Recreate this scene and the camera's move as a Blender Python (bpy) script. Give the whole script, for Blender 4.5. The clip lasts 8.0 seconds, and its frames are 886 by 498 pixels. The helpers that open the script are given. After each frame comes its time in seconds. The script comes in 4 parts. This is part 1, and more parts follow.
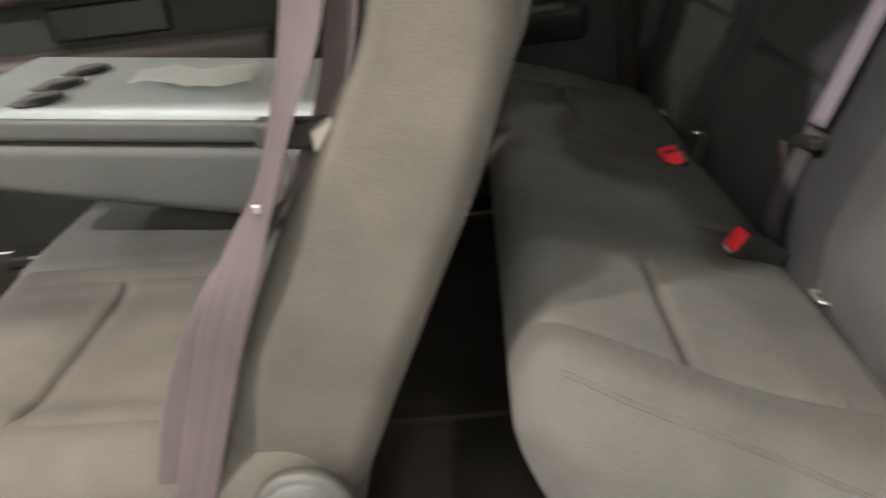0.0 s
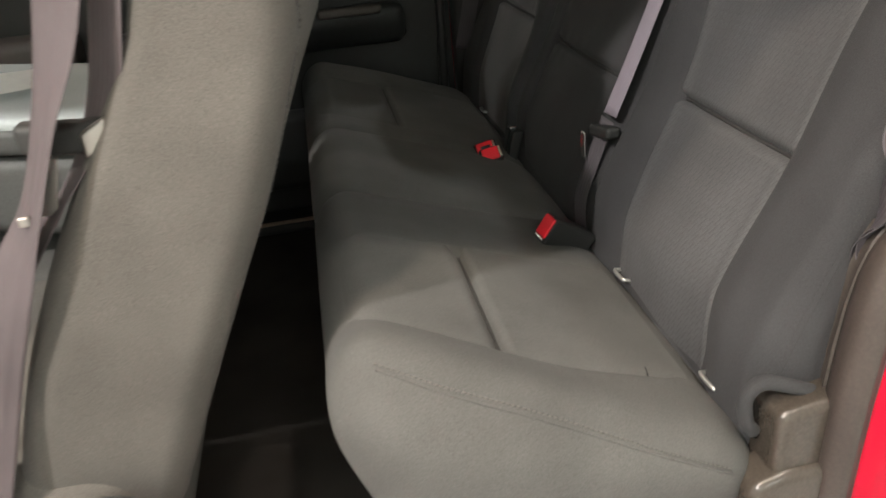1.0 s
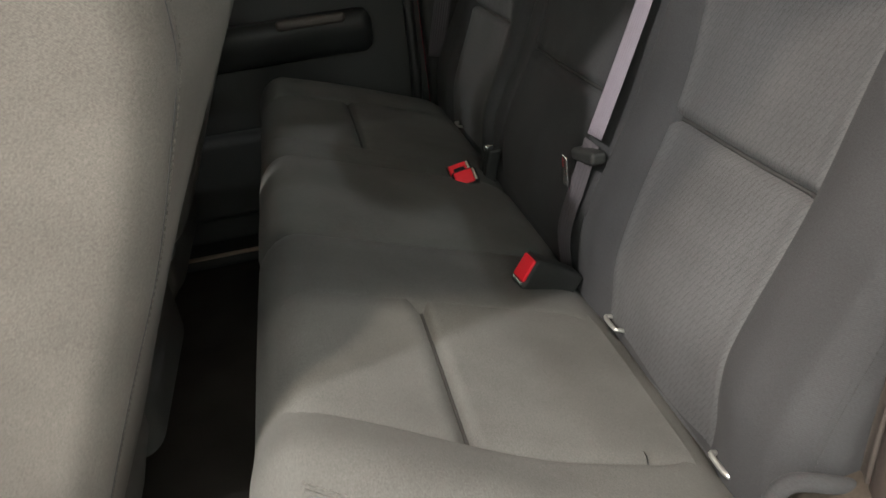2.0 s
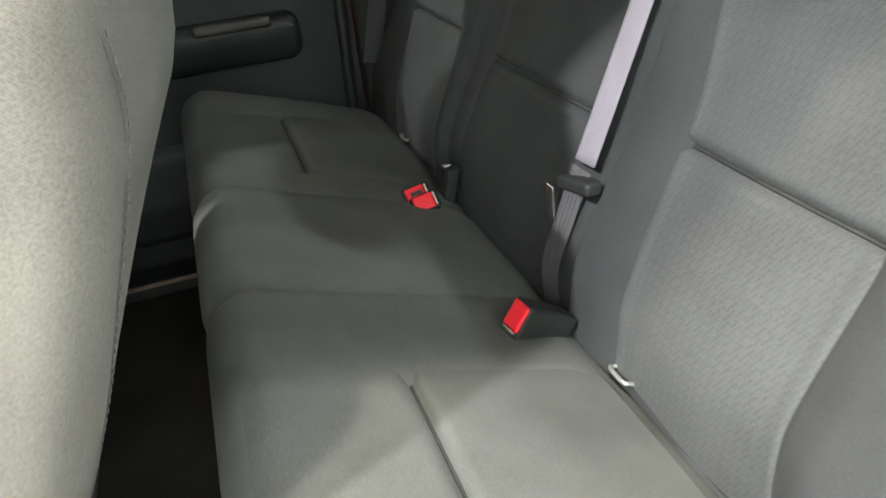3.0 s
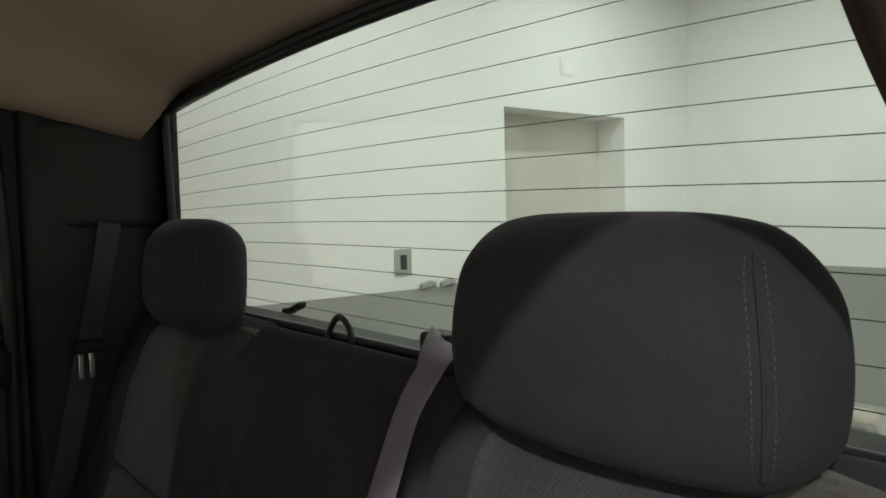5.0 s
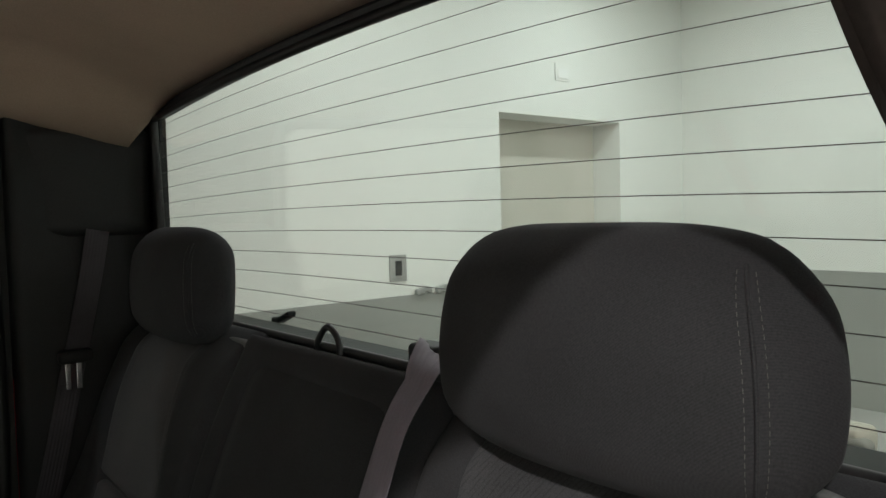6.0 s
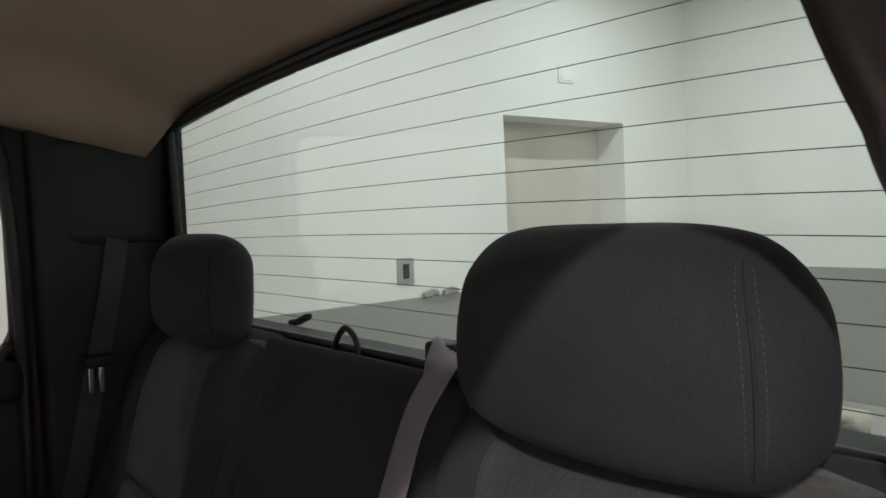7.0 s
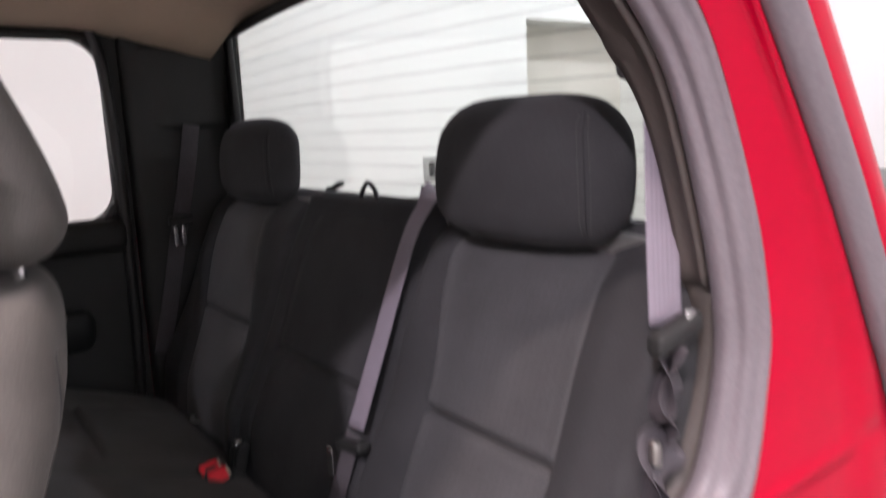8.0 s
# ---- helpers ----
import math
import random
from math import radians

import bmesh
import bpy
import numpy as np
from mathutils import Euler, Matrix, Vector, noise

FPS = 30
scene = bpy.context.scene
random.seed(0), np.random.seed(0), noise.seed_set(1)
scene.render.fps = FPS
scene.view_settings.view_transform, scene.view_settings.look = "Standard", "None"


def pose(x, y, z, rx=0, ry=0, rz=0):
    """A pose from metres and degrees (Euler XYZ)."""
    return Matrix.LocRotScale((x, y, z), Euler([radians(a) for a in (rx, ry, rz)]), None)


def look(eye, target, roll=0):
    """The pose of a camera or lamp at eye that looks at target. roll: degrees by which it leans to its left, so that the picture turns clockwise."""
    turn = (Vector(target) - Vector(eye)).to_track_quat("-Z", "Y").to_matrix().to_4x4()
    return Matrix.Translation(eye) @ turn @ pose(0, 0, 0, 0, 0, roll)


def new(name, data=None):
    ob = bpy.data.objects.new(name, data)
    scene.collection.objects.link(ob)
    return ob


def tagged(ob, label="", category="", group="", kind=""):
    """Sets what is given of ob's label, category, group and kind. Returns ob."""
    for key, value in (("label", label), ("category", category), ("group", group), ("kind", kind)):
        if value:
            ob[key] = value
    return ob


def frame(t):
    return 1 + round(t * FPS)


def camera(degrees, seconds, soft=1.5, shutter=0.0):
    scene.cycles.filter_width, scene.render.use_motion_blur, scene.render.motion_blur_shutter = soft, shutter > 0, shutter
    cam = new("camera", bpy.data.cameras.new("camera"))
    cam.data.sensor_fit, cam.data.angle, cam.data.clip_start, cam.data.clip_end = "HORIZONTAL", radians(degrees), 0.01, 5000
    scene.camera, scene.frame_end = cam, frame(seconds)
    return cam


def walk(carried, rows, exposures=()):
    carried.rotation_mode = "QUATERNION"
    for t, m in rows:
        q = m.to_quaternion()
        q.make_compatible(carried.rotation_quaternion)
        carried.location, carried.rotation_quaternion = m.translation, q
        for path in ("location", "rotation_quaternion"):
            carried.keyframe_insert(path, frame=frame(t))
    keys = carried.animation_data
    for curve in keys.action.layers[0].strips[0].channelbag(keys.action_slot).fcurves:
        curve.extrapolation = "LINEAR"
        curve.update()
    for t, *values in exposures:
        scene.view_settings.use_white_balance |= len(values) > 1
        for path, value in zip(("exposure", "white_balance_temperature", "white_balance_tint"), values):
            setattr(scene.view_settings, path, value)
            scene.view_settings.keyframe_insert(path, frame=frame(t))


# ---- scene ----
cam = camera(62.0, 8.0, shutter=0.5)
PATH = [
    (0, (0.019, -0.54, 0.999), (-0.127, 1.236, 0.091), -7.7),
    (0.5, (0.022, -0.576, 0.992), (0.244, 1.174, 0.05), -5.5),
    (1, (0.068, -0.542, 0.982), (0.319, 1.208, 0.046), -5.7),
    (1.5, (0.141, -0.463, 0.972), (0.38, 1.288, 0.037), -7.1),
    (1.7, (0.151, -0.428, 0.962), (0.389, 1.327, 0.033), -7.1),
    (2.8, (0.103, -0.247, 0.975), (0.558, 1.429, -0.016), -7.0),
    (3, (0.102, -0.207, 0.971), (0.584, 1.466, -0.014), -6.4),
    (3.3, (0.132, -0.148, 0.968), (0.618, 1.534, 0.001), -6.4),
    (3.5, (0.158, -0.111, 0.977), (0.683, 1.605, 0.093), -6.8),
    (3.7, (0.14, -0.109, 1.007), (0.835, 1.611, 0.258), -3.9),
    (4, (0.172, -0.082, 1.041), (1.055, 1.621, 0.478), -2.8),
    (4.2, (0.177, -0.079, 1.071), (1.149, 1.608, 0.612), -2.2),
    (4.6, (0.203, -0.057, 1.094), (1.34, 1.569, 0.845), -2.0),
    (5, (0.203, -0.057, 1.109), (1.453, 1.501, 1.003), -1.4),
    (5.2, (0.21, -0.053, 1.109), (1.465, 1.501, 1.011), -1.1),
    (6.5, (0.221, -0.05, 1.116), (1.476, 1.504, 1.028), -2.0),
    (7, (0.187, -0.075, 1.115), (1.434, 1.486, 1.03), -2.4),
    (7.5, (0.043, -0.244, 1.119), (1.277, 1.327, 1.012), -2.5),
    (8, (-0.016, -0.452, 1.066), (1.135, 1.151, 0.738), -2.5),
]
walk(cam, [(t, look(eye, target, roll)) for t, eye, target, roll in PATH],
     exposures=[(0.0, 0.44, 6750, 12), (1.7, 0.54, 6650, 11), (2.8, 1.40, 6150, 4), (3.5, 1.96, 6100, -3), (4.0, 1.46, 6250, -3), (4.5, -0.22, 6500, 8), (5.0, -0.55, 6600, 11),
                (7.0, -0.58, 6350, 16), (7.5, -0.26, 6400, 26), (8.0, 0.10, 6250, 31)])

# ---- world and lights ----
world = bpy.data.worlds.new("world")
scene.world = world
world.use_nodes = True
wnt = world.node_tree
wnt.nodes["Background"].inputs[0].default_value = (0.9, 0.95, 1.0, 1)
wnt.nodes["Background"].inputs[1].default_value = 0.05

GROUND = -0.55
CEIL = 3.25


def area_lamp(name, at, aim, size, watts, color):
    data = bpy.data.lights.new(name, "AREA")
    data.shape, data.size, data.energy, data.color = "DISK", size, watts, color
    ob = new(name, data)
    ob.matrix_world = look(at, aim)
    return ob


WARM = (1.0, 0.86, 0.69)
COOL = (0.93, 0.98, 1.0)
LAMPS = [  # place of a ceiling downlight, watts, colour
    ((-0.50, -0.83, CEIL - 0.06), 54, WARM),
    ((0.75, -0.83, CEIL - 0.06), 27, (1.0, 0.93, 0.83)),
    ((-2.1, -1.70, CEIL - 0.06), 225, (1.0, 0.965, 0.93)),
    ((4.8, 2.75, CEIL - 0.06), 35, COOL),
    # from here on unseen lamps, added to brighten the walls and the cab
    ((2.4, 2.75, CEIL - 0.06), 37, COOL),
    ((-2.9, 3.3, CEIL - 0.06), 34, COOL),
    ((-3.9, 0.6, CEIL - 0.06), 80, COOL),
    ((4.6, -3.6, CEIL - 0.06), 70, COOL),
    ((5.85, 0.8, CEIL - 0.06), 37, COOL),
]
for at, watts, color in LAMPS:
    area_lamp("lamp", at, (at[0], at[1] + 0.001, 0), 0.13, watts, color)
FILL_PANELS = [(-1.9, -4.3), (0.6, -4.3)]  # unseen ceiling panels, added to fill the dark cab with soft light
for x, y in FILL_PANELS:
    panel = area_lamp("fill_panel_lamp", (x, y, CEIL - 0.05), (x, y + 0.001, 0), 1.2, 44, (0.80, 0.98, 0.95))
    panel.data.shape, panel.data.size_y = "RECTANGLE", 0.6


# ---- materials ----
def mat(name):
    m = bpy.data.materials.new(name)
    m.use_nodes = True
    nt = m.node_tree
    return m, nt, nt.nodes["Principled BSDF"]


def node(nt, kind, **vals):
    n = nt.nodes.new(kind)
    for k, v in vals.items():
        n.inputs[k.replace("_", " ")].default_value = v
    return n


def grained(name, color, rough=0.6, metal=0.0, scale=60.0, vary=0.25, bump=0.2, depth=0.001, big=4.0, spec=0.5, coat=0.0):
    """A plain surface with two scales of variation and fine relief."""
    m, nt, p = mat(name)
    tc = nt.nodes.new("ShaderNodeTexCoord")
    a = node(nt, "ShaderNodeTexNoise", Scale=scale, Detail=4.0)
    b = node(nt, "ShaderNodeTexNoise", Scale=big, Detail=3.0)
    for n in (a, b):
        nt.links.new(tc.outputs["Object"], n.inputs["Vector"])
    mix = nt.nodes.new("ShaderNodeMath")
    mix.operation = "ADD"
    nt.links.new(a.outputs["Fac"], mix.inputs[0])
    nt.links.new(b.outputs["Fac"], mix.inputs[1])
    ramp = nt.nodes.new("ShaderNodeMapRange")
    ramp.inputs["From Min"].default_value, ramp.inputs["From Max"].default_value = 0.7, 1.3
    ramp.inputs["To Min"].default_value, ramp.inputs["To Max"].default_value = 1 - vary, 1 + vary
    nt.links.new(mix.outputs[0], ramp.inputs["Value"])
    mul = nt.nodes.new("ShaderNodeVectorMath")
    mul.operation = "SCALE"
    mul.inputs[0].default_value = color
    nt.links.new(ramp.outputs[0], mul.inputs["Scale"])
    nt.links.new(mul.outputs[0], p.inputs["Base Color"])
    p.inputs["Roughness"].default_value, p.inputs["Metallic"].default_value = rough, metal
    p.inputs["Specular IOR Level"].default_value = spec
    p.inputs["Coat Weight"].default_value = coat
    p.inputs["Coat Roughness"].default_value = 0.05
    if bump:
        bp = node(nt, "ShaderNodeBump", Strength=bump, Distance=depth)
        nt.links.new(a.outputs["Fac"], bp.inputs["Height"])
        nt.links.new(bp.outputs[0], p.inputs["Normal"])
    return m


def cloth(name, color, pattern=None, vary=0.18):
    """Woven seat cloth: twill weave, mottled wear, and for the inserts rows of short slanted dashes.
    pattern: the two axes of the surface, 'yz' or 'xy'."""
    m, nt, p = mat(name)
    tc = nt.nodes.new("ShaderNodeTexCoord")
    wave = node(nt, "ShaderNodeTexWave", Scale=260.0, Distortion=1.0, Detail=1.0)
    wave.bands_direction = "DIAGONAL"
    fine = node(nt, "ShaderNodeTexNoise", Scale=620.0, Detail=2.0)
    big = node(nt, "ShaderNodeTexNoise", Scale=7.0, Detail=4.0)
    for n in (wave, fine, big):
        nt.links.new(tc.outputs["Object"], n.inputs["Vector"])
    add = nt.nodes.new("ShaderNodeMath")
    add.operation = "MULTIPLY_ADD"
    add.inputs[1].default_value = 0.18
    nt.links.new(wave.outputs["Fac"], add.inputs[0])
    nt.links.new(fine.outputs["Fac"], add.inputs[2])
    ramp = nt.nodes.new("ShaderNodeMapRange")
    ramp.inputs["From Min"].default_value, ramp.inputs["From Max"].default_value = 0.3, 0.7
    ramp.inputs["To Min"].default_value, ramp.inputs["To Max"].default_value = 1 - vary, 1 + vary
    nt.links.new(big.outputs["Fac"], ramp.inputs["Value"])
    ramp2 = nt.nodes.new("ShaderNodeMapRange")
    ramp2.inputs["From Min"].default_value, ramp2.inputs["From Max"].default_value = 0.3, 0.9
    ramp2.inputs["To Min"].default_value, ramp2.inputs["To Max"].default_value = 0.72, 1.28
    nt.links.new(add.outputs[0], ramp2.inputs["Value"])
    both = nt.nodes.new("ShaderNodeMath")
    both.operation = "MULTIPLY"
    nt.links.new(ramp.outputs[0], both.inputs[0])
    nt.links.new(ramp2.outputs[0], both.inputs[1])
    height, tone = add.outputs[0], both.outputs[0]
    if pattern:
        sep = nt.nodes.new("ShaderNodeSeparateXYZ")
        nt.links.new(tc.outputs["Object"], sep.inputs[0])
        comb = nt.nodes.new("ShaderNodeCombineXYZ")
        nt.links.new(sep.outputs["XYZ".index(pattern[0].upper())], comb.inputs[0])
        nt.links.new(sep.outputs["XYZ".index(pattern[1].upper())], comb.inputs[1])
        mp = nt.nodes.new("ShaderNodeMapping")
        mp.inputs["Rotation"].default_value = (0, 0, radians(-118))
        nt.links.new(comb.outputs[0], mp.inputs[0])
        cut = nt.nodes.new("ShaderNodeSeparateXYZ")
        nt.links.new(mp.outputs[0], cut.inputs[0])

        def calc(op, a, b=0.0, c=0.0):
            n = nt.nodes.new("ShaderNodeMath")
            n.operation = op
            for k, v in enumerate((a, b, c)):
                if isinstance(v, (int, float)):
                    n.inputs[k].default_value = v
                else:
                    nt.links.new(v, n.inputs[k])
            return n.outputs[0]

        # short dashes in slanted rows, each row shifted along its length
        across = calc("MULTIPLY", cut.outputs[1], 1 / 0.0054)
        row = calc("FLOOR", across)
        along = calc("MULTIPLY_ADD", row, 0.37, calc("MULTIPLY", cut.outputs[0], 1 / 0.027))
        line = calc("ABSOLUTE", calc("SUBTRACT", calc("FRACT", across), 0.5))
        run = calc("ABSOLUTE", calc("SUBTRACT", calc("FRACT", along), 0.5))
        mx_out = calc("MAXIMUM", calc("SMOOTH_MIN", calc("MULTIPLY", line, 5.0), 1.0, 0.2), calc("MINIMUM", calc("MULTIPLY", calc("MAXIMUM", calc("SUBTRACT", run, 0.28), 0.0), 10.0), 1.0))
        dash = nt.nodes.new("ShaderNodeMapRange")
        dash.inputs["To Min"].default_value = 0.70
        nt.links.new(mx_out, dash.inputs["Value"])
        t2 = nt.nodes.new("ShaderNodeMath")
        t2.operation = "MULTIPLY"
        nt.links.new(tone, t2.inputs[0])
        nt.links.new(dash.outputs[0], t2.inputs[1])
        h2 = nt.nodes.new("ShaderNodeMath")
        h2.operation = "MULTIPLY_ADD"
        h2.inputs[1].default_value = 1.3
        nt.links.new(mx_out, h2.inputs[0])
        nt.links.new(height, h2.inputs[2])
        height, tone = h2.outputs[0], t2.outputs[0]
    mul = nt.nodes.new("ShaderNodeVectorMath")
    mul.operation = "SCALE"
    mul.inputs[0].default_value = color
    nt.links.new(tone, mul.inputs["Scale"])
    nt.links.new(mul.outputs[0], p.inputs["Base Color"])
    p.inputs["Roughness"].default_value = 0.92
    p.inputs["Specular IOR Level"].default_value = 0.2
    p.inputs["Sheen Weight"].default_value = 0.03
    p.inputs["Sheen Roughness"].default_value = 0.5
    bp = node(nt, "ShaderNodeBump", Strength=0.35, Distance=0.0005)
    nt.links.new(height, bp.inputs["Height"])
    nt.links.new(bp.outputs[0], p.inputs["Normal"])
    return m


CLOTH = cloth("seat_cloth", (0.073, 0.0725, 0.069))
DARK_CLOTH = cloth("bolster_cloth", (0.0350, 0.0352, 0.0372))
CLOTH_SIDE = cloth("seat_cloth_side", (0.078, 0.073, 0.066))
INSERT_BACK = cloth("insert_cloth_back", (0.067, 0.0675, 0.070), "yz")
INSERT_SEAT = cloth("insert_cloth_far", (0.085, 0.084, 0.085), vary=0.12)
PLASTIC = grained("dark_plastic", (0.017, 0.0175, 0.017), 0.6, scale=350, bump=0.25, depth=0.0006, spec=0.35)
TRIM = grained("pillar_trim_plastic", (0.044, 0.036, 0.031), 0.6, scale=300, bump=0.25, depth=0.0006)
BRACKET = grained("seat_bracket_plastic", (0.047, 0.039, 0.032), 0.27, scale=260, bump=0.2, depth=0.0005)
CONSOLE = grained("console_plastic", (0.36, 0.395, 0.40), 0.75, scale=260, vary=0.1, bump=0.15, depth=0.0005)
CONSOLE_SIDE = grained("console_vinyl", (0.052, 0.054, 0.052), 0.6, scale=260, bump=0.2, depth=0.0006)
CARPET = grained("carpet", (0.045, 0.038, 0.034), 0.98, scale=500, vary=0.5, bump=1.0, depth=0.004, spec=0.1)
HEADLINER = grained("headliner_cloth", (0.45, 0.35, 0.265), 0.95, scale=420, vary=0.12, bump=0.3, depth=0.001, spec=0.2)
RED = grained("red_paint", (0.41, 0.0011, 0.020), 0.35, scale=30, vary=0.05, bump=0.0, spec=0.06, coat=0.20)
RUBBER = grained("weatherstrip_rubber", (0.150, 0.132, 0.143), 0.40, scale=200, vary=0.15, bump=0.15, depth=0.0006)
BLACK = grained("black_rubber", (0.012, 0.012, 0.012), 0.5, scale=200, bump=0.1, depth=0.0005)
WEB_FRONT = grained("front_belt_webbing", (0.058, 0.046, 0.050), 0.7, scale=900, vary=0.12, bump=0.3, depth=0.0004, big=20)
# the same webbing as WEB, with shade put into its colour
WEB_SHADED = grained("shaded_belt_webbing", (0.052, 0.046, 0.052), 0.7, scale=900, vary=0.15, bump=0.3, depth=0.0004, big=20)
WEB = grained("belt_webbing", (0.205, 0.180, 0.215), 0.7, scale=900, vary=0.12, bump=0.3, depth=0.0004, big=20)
ZINC = grained("zinc_plated_steel", (0.62, 0.62, 0.60), 0.45, 0.9, vary=0.1, bump=0.05)
CHROME = grained("bright_steel", (0.75, 0.75, 0.75), 0.22, 1.0, vary=0.1, bump=0.05)
STEEL = grained("tongue_steel", (0.30, 0.285, 0.27), 0.4, 1.0, vary=0.1, bump=0.05)
BTN = grained("red_button_plastic", (0.72, 0.008, 0.022), 0.45, vary=0.05, bump=0.05)
WALL = grained("white_wall_paint", (0.80, 0.80, 0.76), 0.7, scale=120, vary=0.03, bump=0.1, depth=0.001, big=0.7)
# darker than WALL: the recess's shade is put into this beige
BEIGE = grained("dimmed_beige_paint", (0.60, 0.57, 0.50), 0.6, scale=120, vary=0.03, bump=0.1, depth=0.001, big=0.8)
GREY = grained("grey_wall_paint", (0.33, 0.33, 0.31), 0.7, scale=120, vary=0.05, bump=0.1, depth=0.001, big=0.8)
TILE = grained("showroom_floor", (0.45, 0.44, 0.42), 0.25, scale=40, vary=0.1, bump=0.0, big=1.5)
PAPER = grained("white_paper", (0.85, 0.85, 0.83), 0.8, vary=0.04, bump=0.0)
SILL = grained("worn_sill_plastic", (0.20, 0.14, 0.105), 0.5, vary=0.3, bump=0.1)
KICK = grained("kick_plate_plastic", (0.040, 0.031, 0.027), 0.5, scale=240, vary=0.3, bump=0.2, depth=0.0006)
TYRE = grained("tyre_rubber", (0.02, 0.02, 0.02), 0.8, vary=0.2, bump=0.2)
WIRE = grained("heater_wire", (0.03, 0.022, 0.018), 0.6, bump=0.0)
DARK_THREAD = grained("dark_stitch_thread", (0.024, 0.023, 0.023), 0.8, vary=0.1, bump=0.0)
LEDGE = grained("ledge_plastic", (0.09, 0.09, 0.085), 0.55, scale=300, bump=0.2, depth=0.0005)
THREAD = grained("stitch_thread", (0.095, 0.091, 0.084), 0.8, vary=0.1, bump=0.0)


def glass_material():
    m, nt, p = mat("window_glass")
    nt.nodes.remove(p)
    tr = nt.nodes.new("ShaderNodeBsdfTransparent")
    tr.inputs[0].default_value = (0.90, 0.95, 0.92, 1)
    gl = nt.nodes.new("ShaderNodeBsdfGlossy")
    gl.inputs["Roughness"].default_value = 0.01
    lw = nt.nodes.new("ShaderNodeLayerWeight")
    lw.inputs[0].default_value = 0.35
    fr = nt.nodes.new("ShaderNodeMapRange")
    fr.inputs["From Min"].default_value, fr.inputs["To Min"].default_value, fr.inputs["To Max"].default_value = 0.3, 0.03, 0.45
    nt.links.new(lw.outputs["Facing"], fr.inputs["Value"])
    mx = nt.nodes.new("ShaderNodeMixShader")
    nt.links.new(fr.outputs[0], mx.inputs[0])
    nt.links.new(tr.outputs[0], mx.inputs[1])
    nt.links.new(gl.outputs[0], mx.inputs[2])
    nt.links.new(mx.outputs[0], nt.nodes["Material Output"].inputs[0])
    return m


GLASS = glass_material()


def glow(name, color, strength):
    m, nt, p = mat(name)
    p.inputs["Emission Color"].default_value = (*color, 1)
    p.inputs["Emission Strength"].default_value = strength
    return m


LAMP_FACE = glow("lamp_face", (1, 0.97, 0.92), 12)


# ---- mesh helpers ----
def part(name, bm, material, parent=None, label="", smooth=True):
    me = bpy.data.meshes.new(name)
    bmesh.ops.recalc_face_normals(bm, faces=bm.faces)
    bm.to_mesh(me)
    bm.free()
    if smooth:
        me.polygons.foreach_set("use_smooth", [True] * len(me.polygons))
    me.materials.append(material)
    ob = new(name, me)
    if parent:
        ob.parent = parent
    if label:
        ob["label"] = label
    return ob


def thing(name, label, category, group="", kind=""):
    return tagged(new(name), label, category, group, kind)


def stops(half, r, n):
    """Grid lines across a width of 2 * half, dense in the rounded borders."""
    inner = [-half + r + (2 * half - 2 * r) * i / n for i in range(n + 1)]
    edge = [r * math.tan(radians(45) * k / 4) for k in range(1, 5)]
    return [-half + r - e for e in reversed(edge)] + inner + [half - r + e for e in edge]


def soft_box(lo, hi, r, n=(6, 6, 6), fn=None, bm=None):
    """A box with round edges of radius r; n: cells along its sides; fn bends each point."""
    bm = bm or bmesh.new()
    c = [(a + b) / 2 for a, b in zip(lo, hi)]
    h = [(b - a) / 2 for a, b in zip(lo, hi)]
    r = min(r, min(h) * 0.98)
    lines = [stops(h[k], r, n[k]) for k in range(3)]
    seen = {}

    def vert(p):
        key = tuple(round(v, 6) for v in p)
        if key not in seen:
            q = [max(-h[k] + r, min(h[k] - r, p[k])) for k in range(3)]
            d = Vector([p[k] - q[k] for k in range(3)])
            d = d.normalized() * r if d.length > 1e-9 else d
            w = [c[k] + q[k] + d[k] for k in range(3)]
            seen[key] = bm.verts.new(fn(*w) if fn else w)
        return seen[key]

    for axis in range(3):
        a, b = [k for k in range(3) if k != axis]
        for side in (-h[axis], h[axis]):
            for i in range(len(lines[a]) - 1):
                for j in range(len(lines[b]) - 1):
                    quad = []
                    for u, v in ((i, j), (i + 1, j), (i + 1, j + 1), (i, j + 1)):
                        p = [0, 0, 0]
                        p[axis], p[a], p[b] = side, lines[a][u], lines[b][v]
                        quad.append(vert(p))
                    if len(set(quad)) >= 3:
                        bm.faces.new(quad)
    return bm


def box(lo, hi, bevel=0.0, bm=None):
    """A box, with bevelled edges where asked."""
    if bevel:
        return soft_box(lo, hi, bevel, (1, 1, 1), bm=bm)
    bm = bm or bmesh.new()
    v = [bm.verts.new((x, y, z)) for x in (lo[0], hi[0]) for y in (lo[1], hi[1]) for z in (lo[2], hi[2])]
    for f in ((0, 1, 3, 2), (4, 6, 7, 5), (0, 4, 5, 1), (2, 3, 7, 6), (0, 2, 6, 4), (1, 5, 7, 3)):
        bm.faces.new([v[i] for i in f])
    return bm


def spline(points, steps=8):
    """A smooth line through the points."""
    pts = [Vector(p) for p in points]
    pts = [2 * pts[0] - pts[1]] + pts + [2 * pts[-1] - pts[-2]]
    out = []
    for i in range(1, len(pts) - 2):
        a, b, c, d = pts[i - 1 : i + 3]
        for k in range(steps):
            t = k / steps
            out.append(0.5 * (2 * b + (c - a) * t + (2 * a - 5 * b + 4 * c - d) * t * t + (3 * b - a - 3 * c + d) * t**3))
    return out + [pts[-2]]


